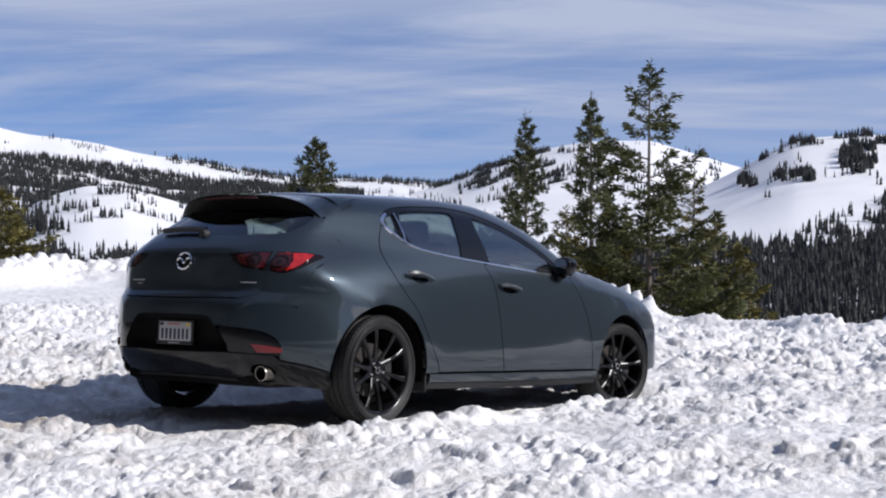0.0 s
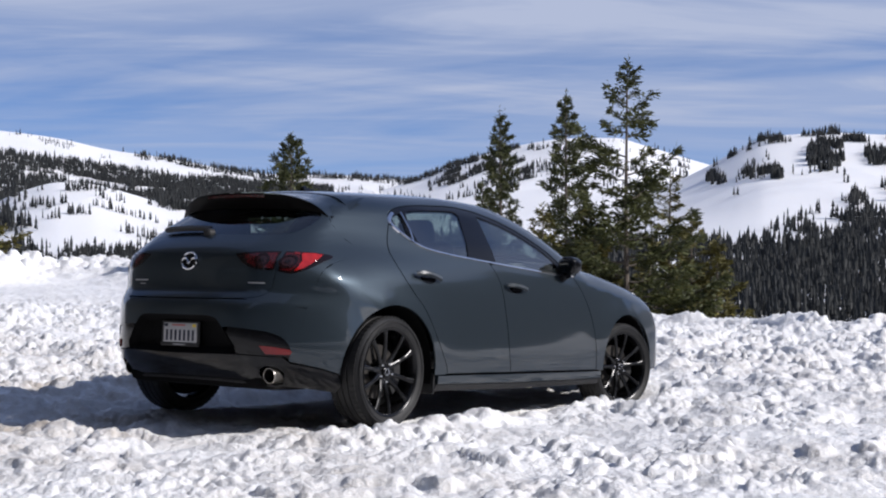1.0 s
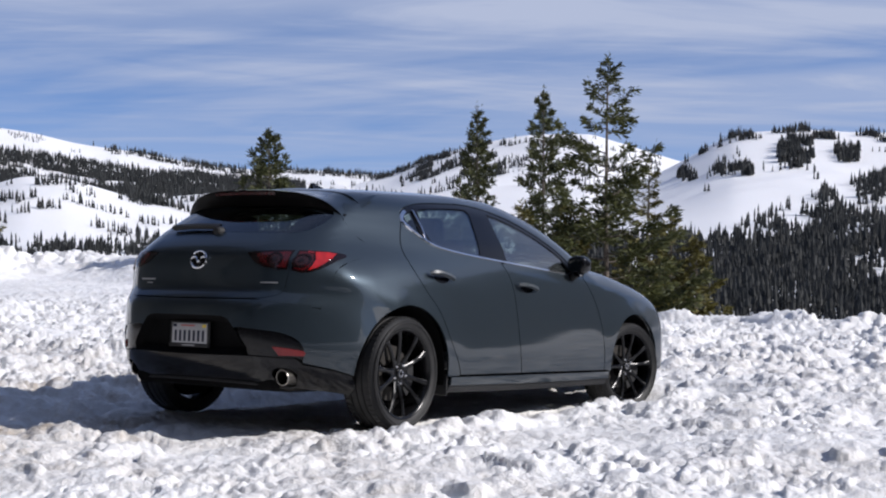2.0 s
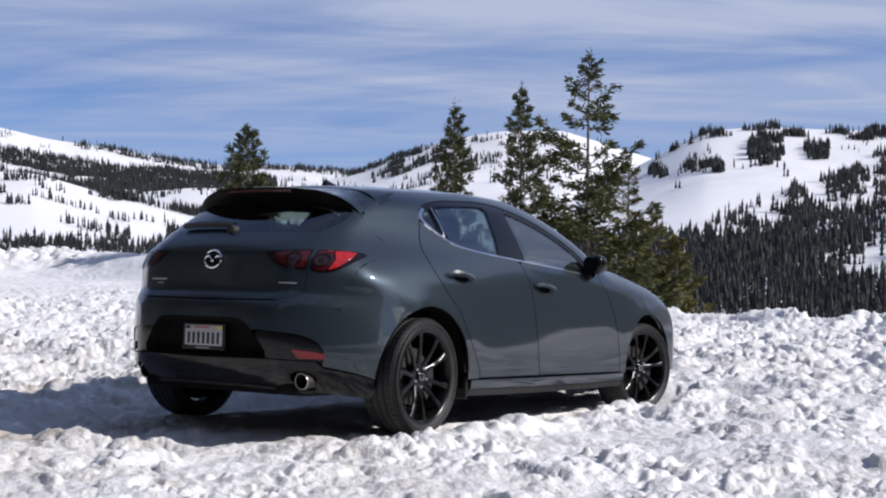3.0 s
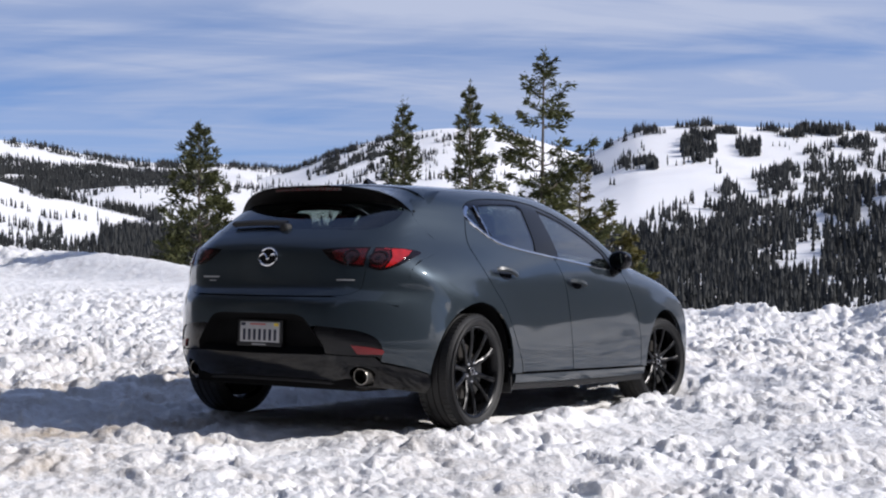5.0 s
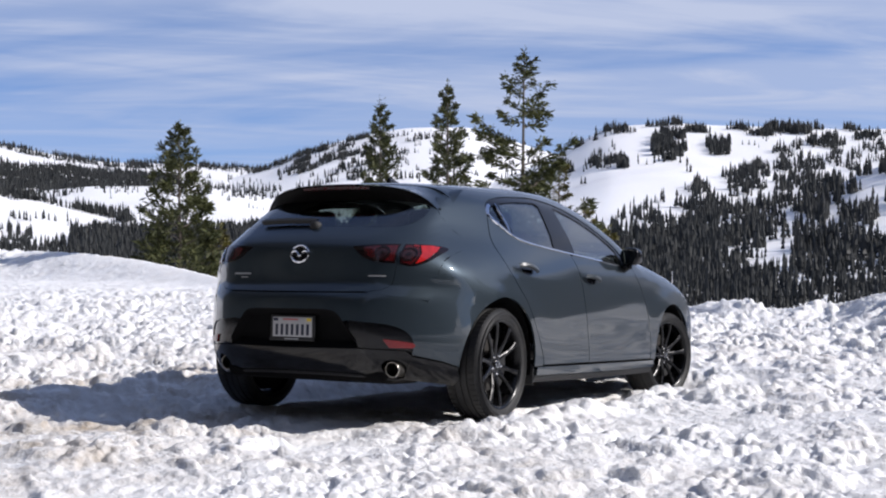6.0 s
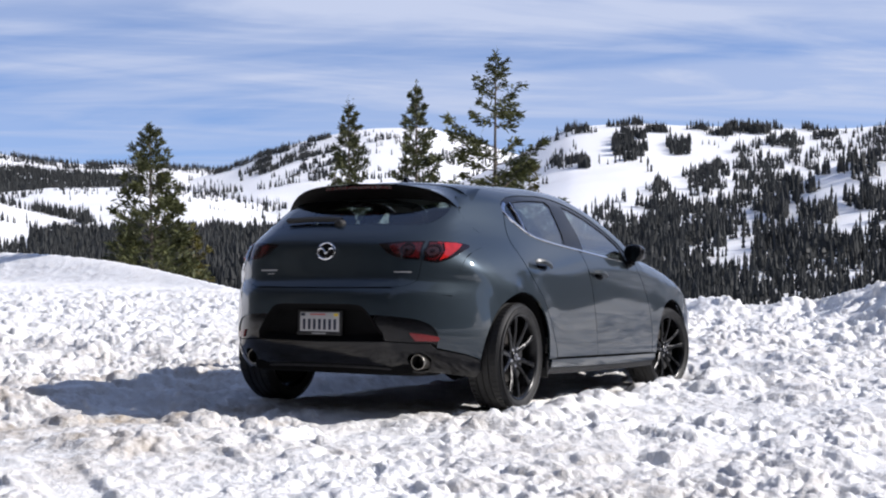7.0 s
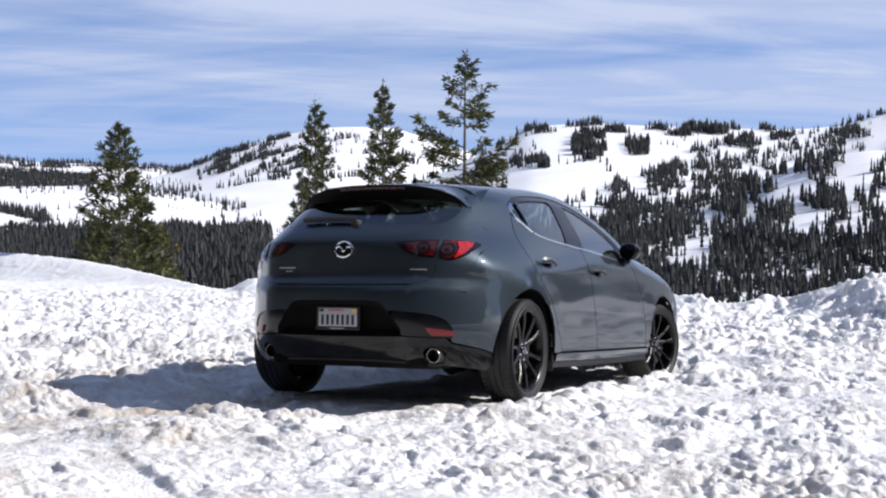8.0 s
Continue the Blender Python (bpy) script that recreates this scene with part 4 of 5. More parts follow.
for cx in (0.03, 2.735):
    both_sides("wheel_well", well(cx), VOID_BLACK, both)

part("cabin_floor", box(2.6, 1.44, 0.06, (1.0, 0, 0.36), 0.01), TRIM_DARK, car)
part("load_cover", box(0.62, 1.10, 0.03, (-0.20, 0, 0.94), 0.01), TRIM_DARK, car)
part("dashboard", box(0.50, 1.36, 0.24, (1.98, 0, 0.86), 0.06, 3), TRIM_DARK, car)
wheel_ring = [(1.70 + 0.07 * math.sin(a), 0.37 + 0.17 * math.cos(a), 0.84 + 0.15 * math.sin(a)) for a in np.linspace(0, 2 * math.pi, 28)]
part("steering_wheel", tube(wheel_ring, 0.016, 8, False), MATT_BLACK, car)


def seat(x, y, rear=False):
    w = 0.50 if not rear else 1.22
    s = part("rear_bench" if rear else "front_seat", box(0.50, w, 0.16, (x, y, 0.50), 0.05, 3), CLOTH, car)
    part("seat_back", box(0.13, w * 0.96, 0.62, (x - 0.30, y, 0.80), 0.05, 3, Matrix.Rotation(radians(-16), 4, "Y")), CLOTH, s)
    for hy in ((0,) if not rear else (-0.38, 0.38)):
        part("headrest", box(0.09, 0.25, 0.17, (x - 0.40, y + hy, 1.15 if not rear else 1.10), 0.04, 3, Matrix.Rotation(radians(-12), 4, "Y")), CLOTH, s)
        for py in (-0.06, 0.06):
            part("headrest_post", tube([(x - 0.37, y + hy + py, 1.00), (x - 0.39, y + hy + py, 1.12)], 0.006, 6), STEEL, s)


seat(1.30, -0.36)
seat(1.30, 0.36)
seat(0.45, 0.0, True)
part("headlining", panel(on_top, top_outline(0.0, 1.40, 0.08), step=0.09, off=-0.03, lip=0), HEADLINER, car)

# wheels
R_TYRE, R_RIM = 0.304, 0.241


def make_wheel():
    """A wheel at the origin whose outer face looks along -y."""
    root = new("wheel")
    w = 0.1075
    prof = [(R_RIM - 0.012, -0.085), (R_RIM + 0.004, -0.098), (R_RIM + 0.020, -w + 0.002), (R_RIM + 0.045, -w - 0.003), (R_TYRE - 0.022, -w + 0.003), (R_TYRE - 0.009, -w + 0.014), (R_TYRE - 0.002, -w + 0.030),
            (R_TYRE, -0.045), (R_TYRE - 0.006, -0.043), (R_TYRE - 0.006, -0.037), (R_TYRE, -0.035), (R_TYRE, -0.005), (R_TYRE - 0.006, -0.003), (R_TYRE - 0.006, 0.003), (R_TYRE, 0.005), (R_TYRE, 0.035),
            (R_TYRE - 0.006, 0.037), (R_TYRE - 0.006, 0.043), (R_TYRE, 0.045), (R_TYRE - 0.004, w - 0.028), (R_TYRE - 0.014, w - 0.010), (R_TYRE - 0.045, w), (R_RIM + 0.02, w), (R_RIM - 0.012, 0.09)]
    tyre = part("tyre", lathe(prof, 72), RUBBER, root, "black winter tyre")
    ringv = lathe([(R_RIM + 0.030, -w - 0.0035), (R_RIM + 0.033, -w - 0.006), (R_RIM + 0.036, -w - 0.0035)], 72)
    part("sidewall_ring", ringv, RUBBER, tyre)
    # tread blocks across the shoulder
    blocks = []
    for i in range(60):
        a = 2 * math.pi * i / 60
        for y0, y1 in ((-w + 0.022, -0.050), (0.050, w - 0.022)):
            c, s2 = math.cos(a), math.sin(a)
            q = []
            for r in (R_TYRE - 0.004, R_TYRE + 0.0015):
                for y in (y0, y1):
                    for d in (-0.011, 0.011):
                        q.append((r * c - d * s2, y, r * s2 + d * c))
            blocks.append((q, [(0, 1, 3, 2), (4, 6, 7, 5), (0, 4, 5, 1), (2, 3, 7, 6), (0, 2, 6, 4), (1, 5, 7, 3)]))
    tagged(part("tread", joined(*blocks), RUBBER, tyre), kind="stuff")
    rim = part("rim", lathe([(R_RIM + 0.004, -0.094), (R_RIM + 0.001, -0.101), (R_RIM - 0.008, -0.098), (R_RIM - 0.016, -0.086), (R_RIM - 0.022, -0.05), (R_RIM - 0.030, 0.02), (R_RIM - 0.012, 0.09)], 72), RIM_BLACK, root, "gloss black alloy rim")
    # ten slim spokes, slightly dished
    for i in range(10):
        a = 2 * math.pi * (i + 0.25) / 10 + (0.05 if i % 2 else -0.05)
        stations = [(0.045, 0.020, -0.062, 0.022), (0.085, 0.014, -0.070, 0.020), (0.14, 0.0115, -0.081, 0.018), (0.20, 0.013, -0.089, 0.016), (0.232, 0.019, -0.091, 0.014)]
        verts, faces = [], []
        c, s2 = math.cos(a), math.sin(a)
        for r, hw, y, d in stations:
            for t, yy in ((-hw, y + 0.006), (-hw * 0.45, y), (hw * 0.45, y), (hw, y + 0.006), (hw * 0.8, y + d), (-hw * 0.8, y + d)):
                verts.append((r * c - t * s2, yy, r * s2 + t * c))
        for k in range(len(stations) - 1):
            for j in range(6):
                faces.append((6 * k + j, 6 * k + (j + 1) % 6, 6 * k + 6 + (j + 1) % 6, 6 * k + 6 + j))
        faces += [tuple(range(6))[::-1], tuple(range(6 * (len(stations) - 1), 6 * len(stations)))]
        part("spoke", (verts, faces), RIM_BLACK, rim)
    part("hub", lathe([(0.075, 0.01), (0.073, -0.045), (0.062, -0.060), (0.038, -0.062), (0.034, -0.058), (0.0005, -0.058)], 40), RIM_BLACK, rim)
    cap = part("centre_cap", lathe([(0.028, -0.055), (0.028, -0.066), (0.022, -0.071), (0.0005, -0.072)], 28), GLOSS_BLACK, rim)
    part("cap_ring", lathe([(0.020, -0.0715), (0.019, -0.0745), (0.0165, -0.0745), (0.0155, -0.0715)], 28), CHROME, rim)
    for i in range(5):
        a = 2 * math.pi * (i + 0.1) / 5
        nut = lathe([(0.0105, -0.045), (0.0105, -0.066), (0.007, -0.071), (0.0005, -0.072)], 6)
        part("wheel_nut", ([(x + 0.052 * math.cos(a), y, z + 0.052 * math.sin(a)) for x, y, z in nut[0]], nut[1]), CHROME, rim)
    part("brake_disc", lathe([(0.07, -0.005), (0.148, -0.005), (0.148, 0.018), (0.07, 0.018)], 40), DISC_DARK, root)
    cal = [(0.152 * math.cos(t) * k, y, 0.152 * math.sin(t) * k) for t in np.radians(np.linspace(-30, 40, 8)) for k in (0.72, 1.08) for y in (-0.035, 0.045)]
    fc = []
    for i in range(7):
        b = 4 * i
        fc += [(b, b + 1, b + 5, b + 4), (b + 2, b + 6, b + 7, b + 3), (b, b + 4, b + 6, b + 2), (b + 1, b + 3, b + 7, b + 5)]
    fc += [(0, 2, 3, 1), (28, 29, 31, 30)]
    part("brake_caliper", (cal, fc), MATT_BLACK, root)
    part("wheel_back", lathe([(0.0005, 0.085), (0.20, 0.085), (0.21, 0.03)], 32), VOID_BLACK, root)
    return root


wheel = make_wheel()
wheel.parent = car
wheel.matrix_basis = pose(0, -0.785, 0.325, 0, 20, 0)
STEER = -13
for m in (pose(0.02, 0.755, 0.325, 0, 0, 180), pose(2.725, -0.785, 0.325, 0, 0, STEER) @ pose(0, 0, 0, 0, 41, 0), pose(2.725, 0.785, 0.325, 0, 0, 180 + STEER)):
    copy_thing(wheel, m)

# mud flaps behind the wheels
for s in (-1, 1):
    part("mud_flap", box(0.012, 0.20, 0.12, (0.412, s * 0.78, 0.255), 0.004), MATT_BLACK, car)


# ---- the ground: one sheet from the parking place to the far ridges ----
MID = np.array((-6.3, -4.6))


def hash_noise(seed):
    rng = np.random.default_rng(seed)
    table = rng.permutation(512)
    angle = rng.uniform(0, 2 * math.pi, 512)
    gx, gy = np.cos(angle), np.sin(angle)

    def value(x, y):
        x, y = np.asarray(x, float), np.asarray(y, float)
        ix, iy = np.floor(x).astype(int), np.floor(y).astype(int)
        fx, fy = x - ix, y - iy
        u, v = fx * fx * fx * (fx * (fx * 6 - 15) + 10), fy * fy * fy * (fy * (fy * 6 - 15) + 10)

        def corner_(dx, dy):
            k = table[(table[(ix + dx) & 511] + iy + dy) & 511]
            return gx[k] * (fx - dx) + gy[k] * (fy - dy)
        a, b = corner_(0, 0), corner_(1, 0)
        c, d = corner_(0, 1), corner_(1, 1)
        return ((a * (1 - u) + b * u) * (1 - v) + (c * (1 - u) + d * u) * v) * 1.5
    return value


NOISE = [hash_noise(s) for s in range(6)]


def line_of(*pairs):
    p = sorted(pairs)
    return curve_fit([a for a, _ in p], [b for _, b in p])


# edge of the parking place round the middle: bearing in degrees -> distance, and the slope at which its crest is seen
EDGE_R = line_of((-60, 30), (-20, 20), (5, 16.5), (9.5, 17.5), (13, 19), (20, 22), (25, 25), (28, 33), (33, 32), (37, 31), (41, 40), (45, 47), (50, 53), (55, 46), (62, 44), (80, 40), (120, 40), (180, 40), (240, 40), (300, 30))
EDGE_E = line_of((-60, -3.5), (-20, -3.9), (6, -3.45), (9.5, -3.55), (12.9, -4.45), (15, -4.95), (20, -5.0), (24.2, -4.85), (25.4, -4.4), (26.6, -3.95), (29, -3.85), (32, -4.15), (34.9, -4.25), (35.8, -3.9), (37.2, -4.34), (38.5, -4.04), (40.4, -3.50), (42.8, -2.97), (46, -2.64), (50, -2.60), (53.5, -2.63), (54.7, -3.30), (57, -3.42), (70, -3.3), (300, -3.3))

# hills: how far, where the slope begins, and the crest by bearing
HILLS = [
    (2300, 1250, line_of((-40, 2), (30, 0.2), (34, 0.5), (36.7, 0.72), (39.4, 0.92), (42, 0.95), (44, 1.2), (46, 1.6), (48.5, 1.98), (50.2, 2.38), (51.4, 2.56), (52.7, 2.72), (54.6, 3.12), (56, 3.15), (60, 3.2), (80, 3), (180, 2), (300, 2))),
    (2050, 900, line_of((-40, 0), (20, 0.4), (24, 1.2), (25.3, 1.6), (27, 2.16), (28.2, 2.47), (30.2, 2.45), (31.4, 2.29), (32.7, 1.99), (33.4, 1.8), (34.9, 1.25), (36, 0.75), (38, 0.2), (42, -1), (60, -2), (300, -2))),
    (1350, 520, line_of((-60, 4.5), (-10, 4.6), (-30, 4.6), (0, 4.2), (3, 3.6), (6.2, 3.17), (7.8, 2.96), (8.9, 2.73), (10.1, 2.42), (12.5, 2.28), (15, 2.4), (17.9, 2.5), (19.6, 2.6), (21, 2.56), (22.2, 2.44), (23, 2.1), (23.7, 1.7), (24.4, 1.3), (26, 0.5), (29, -0.6), (34, -2), (300, -2))),
    (720, 380, line_of((-60, 1), (0, 1.0), (3, 1.1), (6.2, 1.15), (8.9, 1.4), (10, 1.25), (12.5, 0.55), (13.7, -0.15), (15.5, -0.7), (17, -1.1), (18.5, -1.4), (20, -1.7), (24, -2.4), (300, -3))),
    (1200, 620, line_of((-40, -3), (28, -2.4), (31, -1.8), (32.9, -1.36), (34.7, -0.77), (36.4, -0.44), (37.4, -0.19), (38.9, 0.0), (39.4, 0.08), (41.3, 0), (42.8, 0), (43.9, -0.09), (46, -0.35), (49, -1.5), (60, -2.5), (300, -3))),
    (880, 420, line_of((-40, -3), (38, -2.3), (40, -1.75), (42.3, -1.2), (43.8, -0.82), (45.3, -0.43), (46.3, -0.2), (47.3, 0.11), (48.4, 0.45), (49, 0.6), (50.2, 0.66), (51.4, 0.38), (52.1, 0.1), (53, -0.4), (55, -0.9), (60, -1.2), (300, -2))),
]
FLOOR = -27.0


def polar(x, y):
    dx, dy = np.asarray(x, float) - MID[0], np.asarray(y, float) - MID[1]
    return np.hypot(dx, dy), (np.degrees(np.arctan2(dy, dx)) + 60) % 360 - 60


def soft(a, b, t):
    t = np.clip((t - a) / (b - a), 0, 1)
    return t * t * (3 - 2 * t)


def spread(az):
    """Bearing by which a hill is looked up, for one seen at az: the hills fan out a little."""
    return 29.0 + (az - 29.0) / 1.045


def far_height(r, az):
    """Valley floor and hills."""
    az = np.where((az > -20) & (az < 75), spread(az), az)
    h = np.full_like(r, FLOOR)
    fx, fy = r * np.cos(np.radians(az)), r * np.sin(np.radians(az))
    wob = 2.8 * NOISE[4](fx / 210, fy / 210) + 2.0 * np.abs(NOISE[1](fx / 85, fy / 85)) - 0.5
    for reach, foot, crest in HILLS:
        e = crest(az)
        s = np.clip((r - foot) / (reach - foot), 0, 1)
        low = math.degrees(math.atan2(FLOOR - 1.3, foot))
        el = low + (e - low) * (s ** 0.85) - 0.10 * (1 - s) * s * 4 * wob
        up = 1.3 + r * np.tan(np.radians(el))
        crest_h = 1.3 + reach * np.tan(np.radians(e))
        hill = np.where(r <= reach, up, crest_h - (r - reach) * 0.35)
        h = np.maximum(h, np.where(r < foot, -99, hill))
    return h


def clods(x, y):
    """Trampled, refrozen snow: lumps of several sizes."""
    wx, wy = x + 0.07 * NOISE[1](x * 3.1, y * 3.1), y + 0.07 * NOISE[2](x * 3.1, y * 3.1)
    a = np.abs(NOISE[0](wx / 0.46, wy / 0.46))
    b = np.abs(NOISE[3](wx / 0.19, wy / 0.19))
    c = np.abs(NOISE[2](wx / 0.098, wy / 0.098))
    d = NOISE[5](wx / 0.055, wy / 0.055)
    big = NOISE[1](x / 1.5, y / 1.5)
    patch = np.clip(0.60 + 1.15 * NOISE[4](x / 1.5, y / 1.5) + 0.6 * NOISE[0](x / 0.45, y / 0.45), 0.28, 1.3)
    # a tyre's print, pressed smooth, with the ribs of its tread
    ux, uy = 0.66, 0.75
    run, off = (x + 3.2) * ux + (y + 0.55) * uy, -(x + 3.2) * uy + (y + 0.55) * ux + 0.06 * np.sin(x * 1.3)
    print_ = soft(-1.6, -1.1, run) * (1 - soft(0.7, 1.3, run)) * (1 - soft(0.085, 0.135, np.abs(off)))
    rib = 0.006 * np.sin(run * 105 + 14 * np.abs(off))
    chunk = soft(0.16, 0.30, NOISE[4](wx / 0.19 + 9, wy / 0.19)) * soft(0.0, 0.3, NOISE[5](x / 0.8, y / 0.8))
    e = np.abs(NOISE[4](wx / 0.052 + 5, wy / 0.052))
    s = 0.040 * a + patch * (0.052 * b + 0.040 * c + 0.010 * d + 0.026 * e) + 0.030 * chunk
    s = s - 0.45 * np.maximum(s - 0.060, 0)
    # driven and trodden flat beside the prints
    s = s * (1 - 0.5 * np.exp(-((x + 3.3) / 1.5) ** 2 - ((y + 0.9) / 1.2) ** 2))
    s = s * (1 - 0.85 * print_) + print_ * (rib - 0.004)
    return s + 0.05 * big - 0.07


ROAD_NEAR, ROAD_FAR = -5.0, -13.4


def road_height(x, y):
    return -0.205 - 0.040 * x - 0.025 * y


def ground(x, y, fine=True):
    x, y = np.asarray(x, float), np.asarray(y, float)
    r, az = polar(x, y)
    base = 0.075 - 0.040 * x - 0.025 * y
    base = base + 0.05 * NOISE[3](x / 6.0, y / 6.0) * soft(4, 12, np.hypot(x - 1.2, y))
    er, ee = EDGE_R(az), EDGE_E(az)
    top = 1.31 + er * np.tan(np.radians(ee))
    # banks ploughed up towards the edge
    run = np.where(az < 26, 6.0, np.where(az < 38, 5.0, 5.0 + 2.0 * soft(38, 44, az)))
    k = soft(0, 1, (r - (er - run)) / run)
    lot = base * (1 - k) + top * k
    # the car's own ruts: the snow is pressed down to its wheels
    wheel_plane = -0.0924 * x - 0.0264 * y
    along = soft(-0.9, -0.2, x) * (1 - soft(2.95, 3.55, x))
    track = np.exp(-((np.abs(y) - 0.80) / 0.24) ** 4)
    under = np.exp(-(y / 1.0) ** 6)
    lot = lot + along * np.maximum(under * 0.72, track) * np.minimum(wheel_plane + 0.028 - lot, 0.0)
    lot = lot + 0.5 * along * np.exp(-((y + 1.15) / 0.35) ** 2) * np.minimum(wheel_plane + 0.045 - lot, 0.0)
    # snow pushed up beside the wheel tracks, and a heap against the front wheel
    lot = lot + (0.050 + 0.05 * NOISE[2](x / 0.21, y / 0.21)) * along * np.exp(-((y + 1.13) / 0.15) ** 2)
    lot = lot + 0.10 * np.exp(-((x - 2.24) / 0.15) ** 2 - ((y + 0.84) / 0.12) ** 2)
    if fine:
        amp = 1.0 - 0.55 * along * under
        amp = amp * (1.0 + 0.75 * soft(2.5, 7.0, x) * (1 - soft(24, 30, az)) * (1 - soft(19, 24, r)))
        amp = amp * (1 - 0.75 * soft(22, 40, r) * (1 - 0.6 * soft(40, 44, az))) * (1 - 0.12 * soft(0.0, 4.0, y) * (r < 20))
        amp = amp * (1.0 + 0.7 * soft(33, 38, az) * soft(8, 12, r) * (1 - soft(26, 34, r)))
        amp = amp * (1.0 + 0.12 * (1 - soft(22, 30, az)) * soft(3.5, 6, r))
        amp = amp * (1.0 + 0.25 * soft(39, 45, az) * soft(6, 9, r) * (1 - soft(24, 32, r)))
        seen = soft(-4.0, 2.0, az) * (1 - soft(62, 68, az))
        lot = lot + (clods(x, y) * (0.30 + 0.70 * seen) + 0.02 * (1 - seen)) * amp
        lump = np.clip(NOISE[4](x / 1.1, y / 1.1) - 0.05, 0, 1)
        lot = lot + 0.38 * lump * k * (1 - soft(30, 33, az)) + (0.55 * np.clip(NOISE[0](x / 2.6, y / 2.6), 0, 1) + 0.42 * np.abs(NOISE[3](x / 1.1, y / 1.1))) * k * soft(47, 50, az) * (1 - 0.5 * soft(56, 60, az))
        heap = 0.34 * np.abs(NOISE[2](x / 0.62, y / 0.62)) + 0.20 * np.abs(NOISE[1](x / 0.30, y / 0.30))
        lot = lot + (heap - 0.12) * soft(0.25, 0.8, k) * soft(45.5, 48.5, az) * (1 - soft(57, 61, az))
    drop = top - 0.42 * (r - er)
    back = soft(70, 84, az) * (1 - soft(276, 292, az))
    drop = drop * (1 - back) + back * (top + 0.13 * (r - er))
    out = np.where(r <= er, lot, np.maximum(drop, FLOOR + 0.8 * NOISE[1](x / 30, y / 30)))
    far = far_height(r, az)
    # an unseen cleared road past the parking place, added for dark reflections in the car
    lane = (1 - soft(-5.1, -4.4, y)) * soft(ROAD_FAR - 0.8, ROAD_FAR, y) * (np.abs(x) < 70)
    out = out * (1 - lane) + (road_height(x, y) - 0.03) * lane
    return np.where(r > 120, np.maximum(out, far), out)


def build_ground():
    fine_az = np.linspace(5.0, 60.5, 610)
    coarse = np.linspace(60.5, 365.0, 150)[1:-1]
    az = np.concatenate([fine_az, coarse])
    rs = [0.8]
    while rs[-1] < 60:
        rs.append(rs[-1] + (0.06 if rs[-1] < 2.6 else max(0.019, 0.0040 * rs[-1])))
    while rs[-1] < 3200:
        rs.append(rs[-1] * 1.013)
    rs = np.array(rs)
    rr, aa = np.meshgrid(rs, np.radians(az), indexing="ij")
    x, y = MID[0] + rr * np.cos(aa), MID[1] + rr * np.sin(aa)
    z = ground(x.ravel(), y.ravel()).reshape(x.shape)
    m, n = x.shape
    verts = np.stack([x.ravel(), y.ravel(), z.ravel()], 1)
    idx = np.arange(m * n).reshape(m, n)
    nxt = np.roll(idx, -1, 1)
    quads = np.stack([idx[:-1], idx[1:], nxt[1:], nxt[:-1]], -1).reshape(-1, 4)
    cap = idx[0][::-1]
    me = bpy.data.meshes.new("ground")
    me.vertices.add(len(verts))
    me.vertices.foreach_set("co", verts.ravel())
    me.loops.add(quads.size + len(cap))
    me.loops.foreach_set("vertex_index", np.concatenate([quads.ravel(), cap[::-1]]).astype(np.int32))
    me.polygons.add(len(quads) + 1)
    me.polygons.foreach_set("loop_start", np.concatenate([np.arange(len(quads)) * 4, [quads.size]]).astype(np.int32))
    me.update(calc_edges=True)
    me.validate()
    me.polygons.foreach_set("use_smooth", np.ones(len(me.polygons), bool))
    me.materials.append(SNOW)
    return tagged(new("ground", me), "trampled lumpy snow with dirty patches, running out to snowy hills", "snow", kind="structure")


build_ground()
xs, ys = np.linspace(-62, 62, 60), np.linspace(ROAD_FAR + 0.1, ROAD_NEAR - 0.15, 12)
gx, gy = np.meshgrid(xs, ys, indexing="ij")
gy = gy + 0.12 * NOISE[2](gx / 1.5, gy / 1.5)
gz = road_height(gx, gy) + 0.02
faces = [(i * 12 + j, (i + 1) * 12 + j, (i + 1) * 12 + j + 1, i * 12 + j + 1) for i in range(59) for j in range(11)]
tagged(new("road", mesh_of("road", np.stack([gx.ravel(), gy.ravel(), gz.ravel()], 1), faces, ASPHALT)), "unseen cleared damp asphalt road, added as a dark reflection in the car", "road", kind="structure")


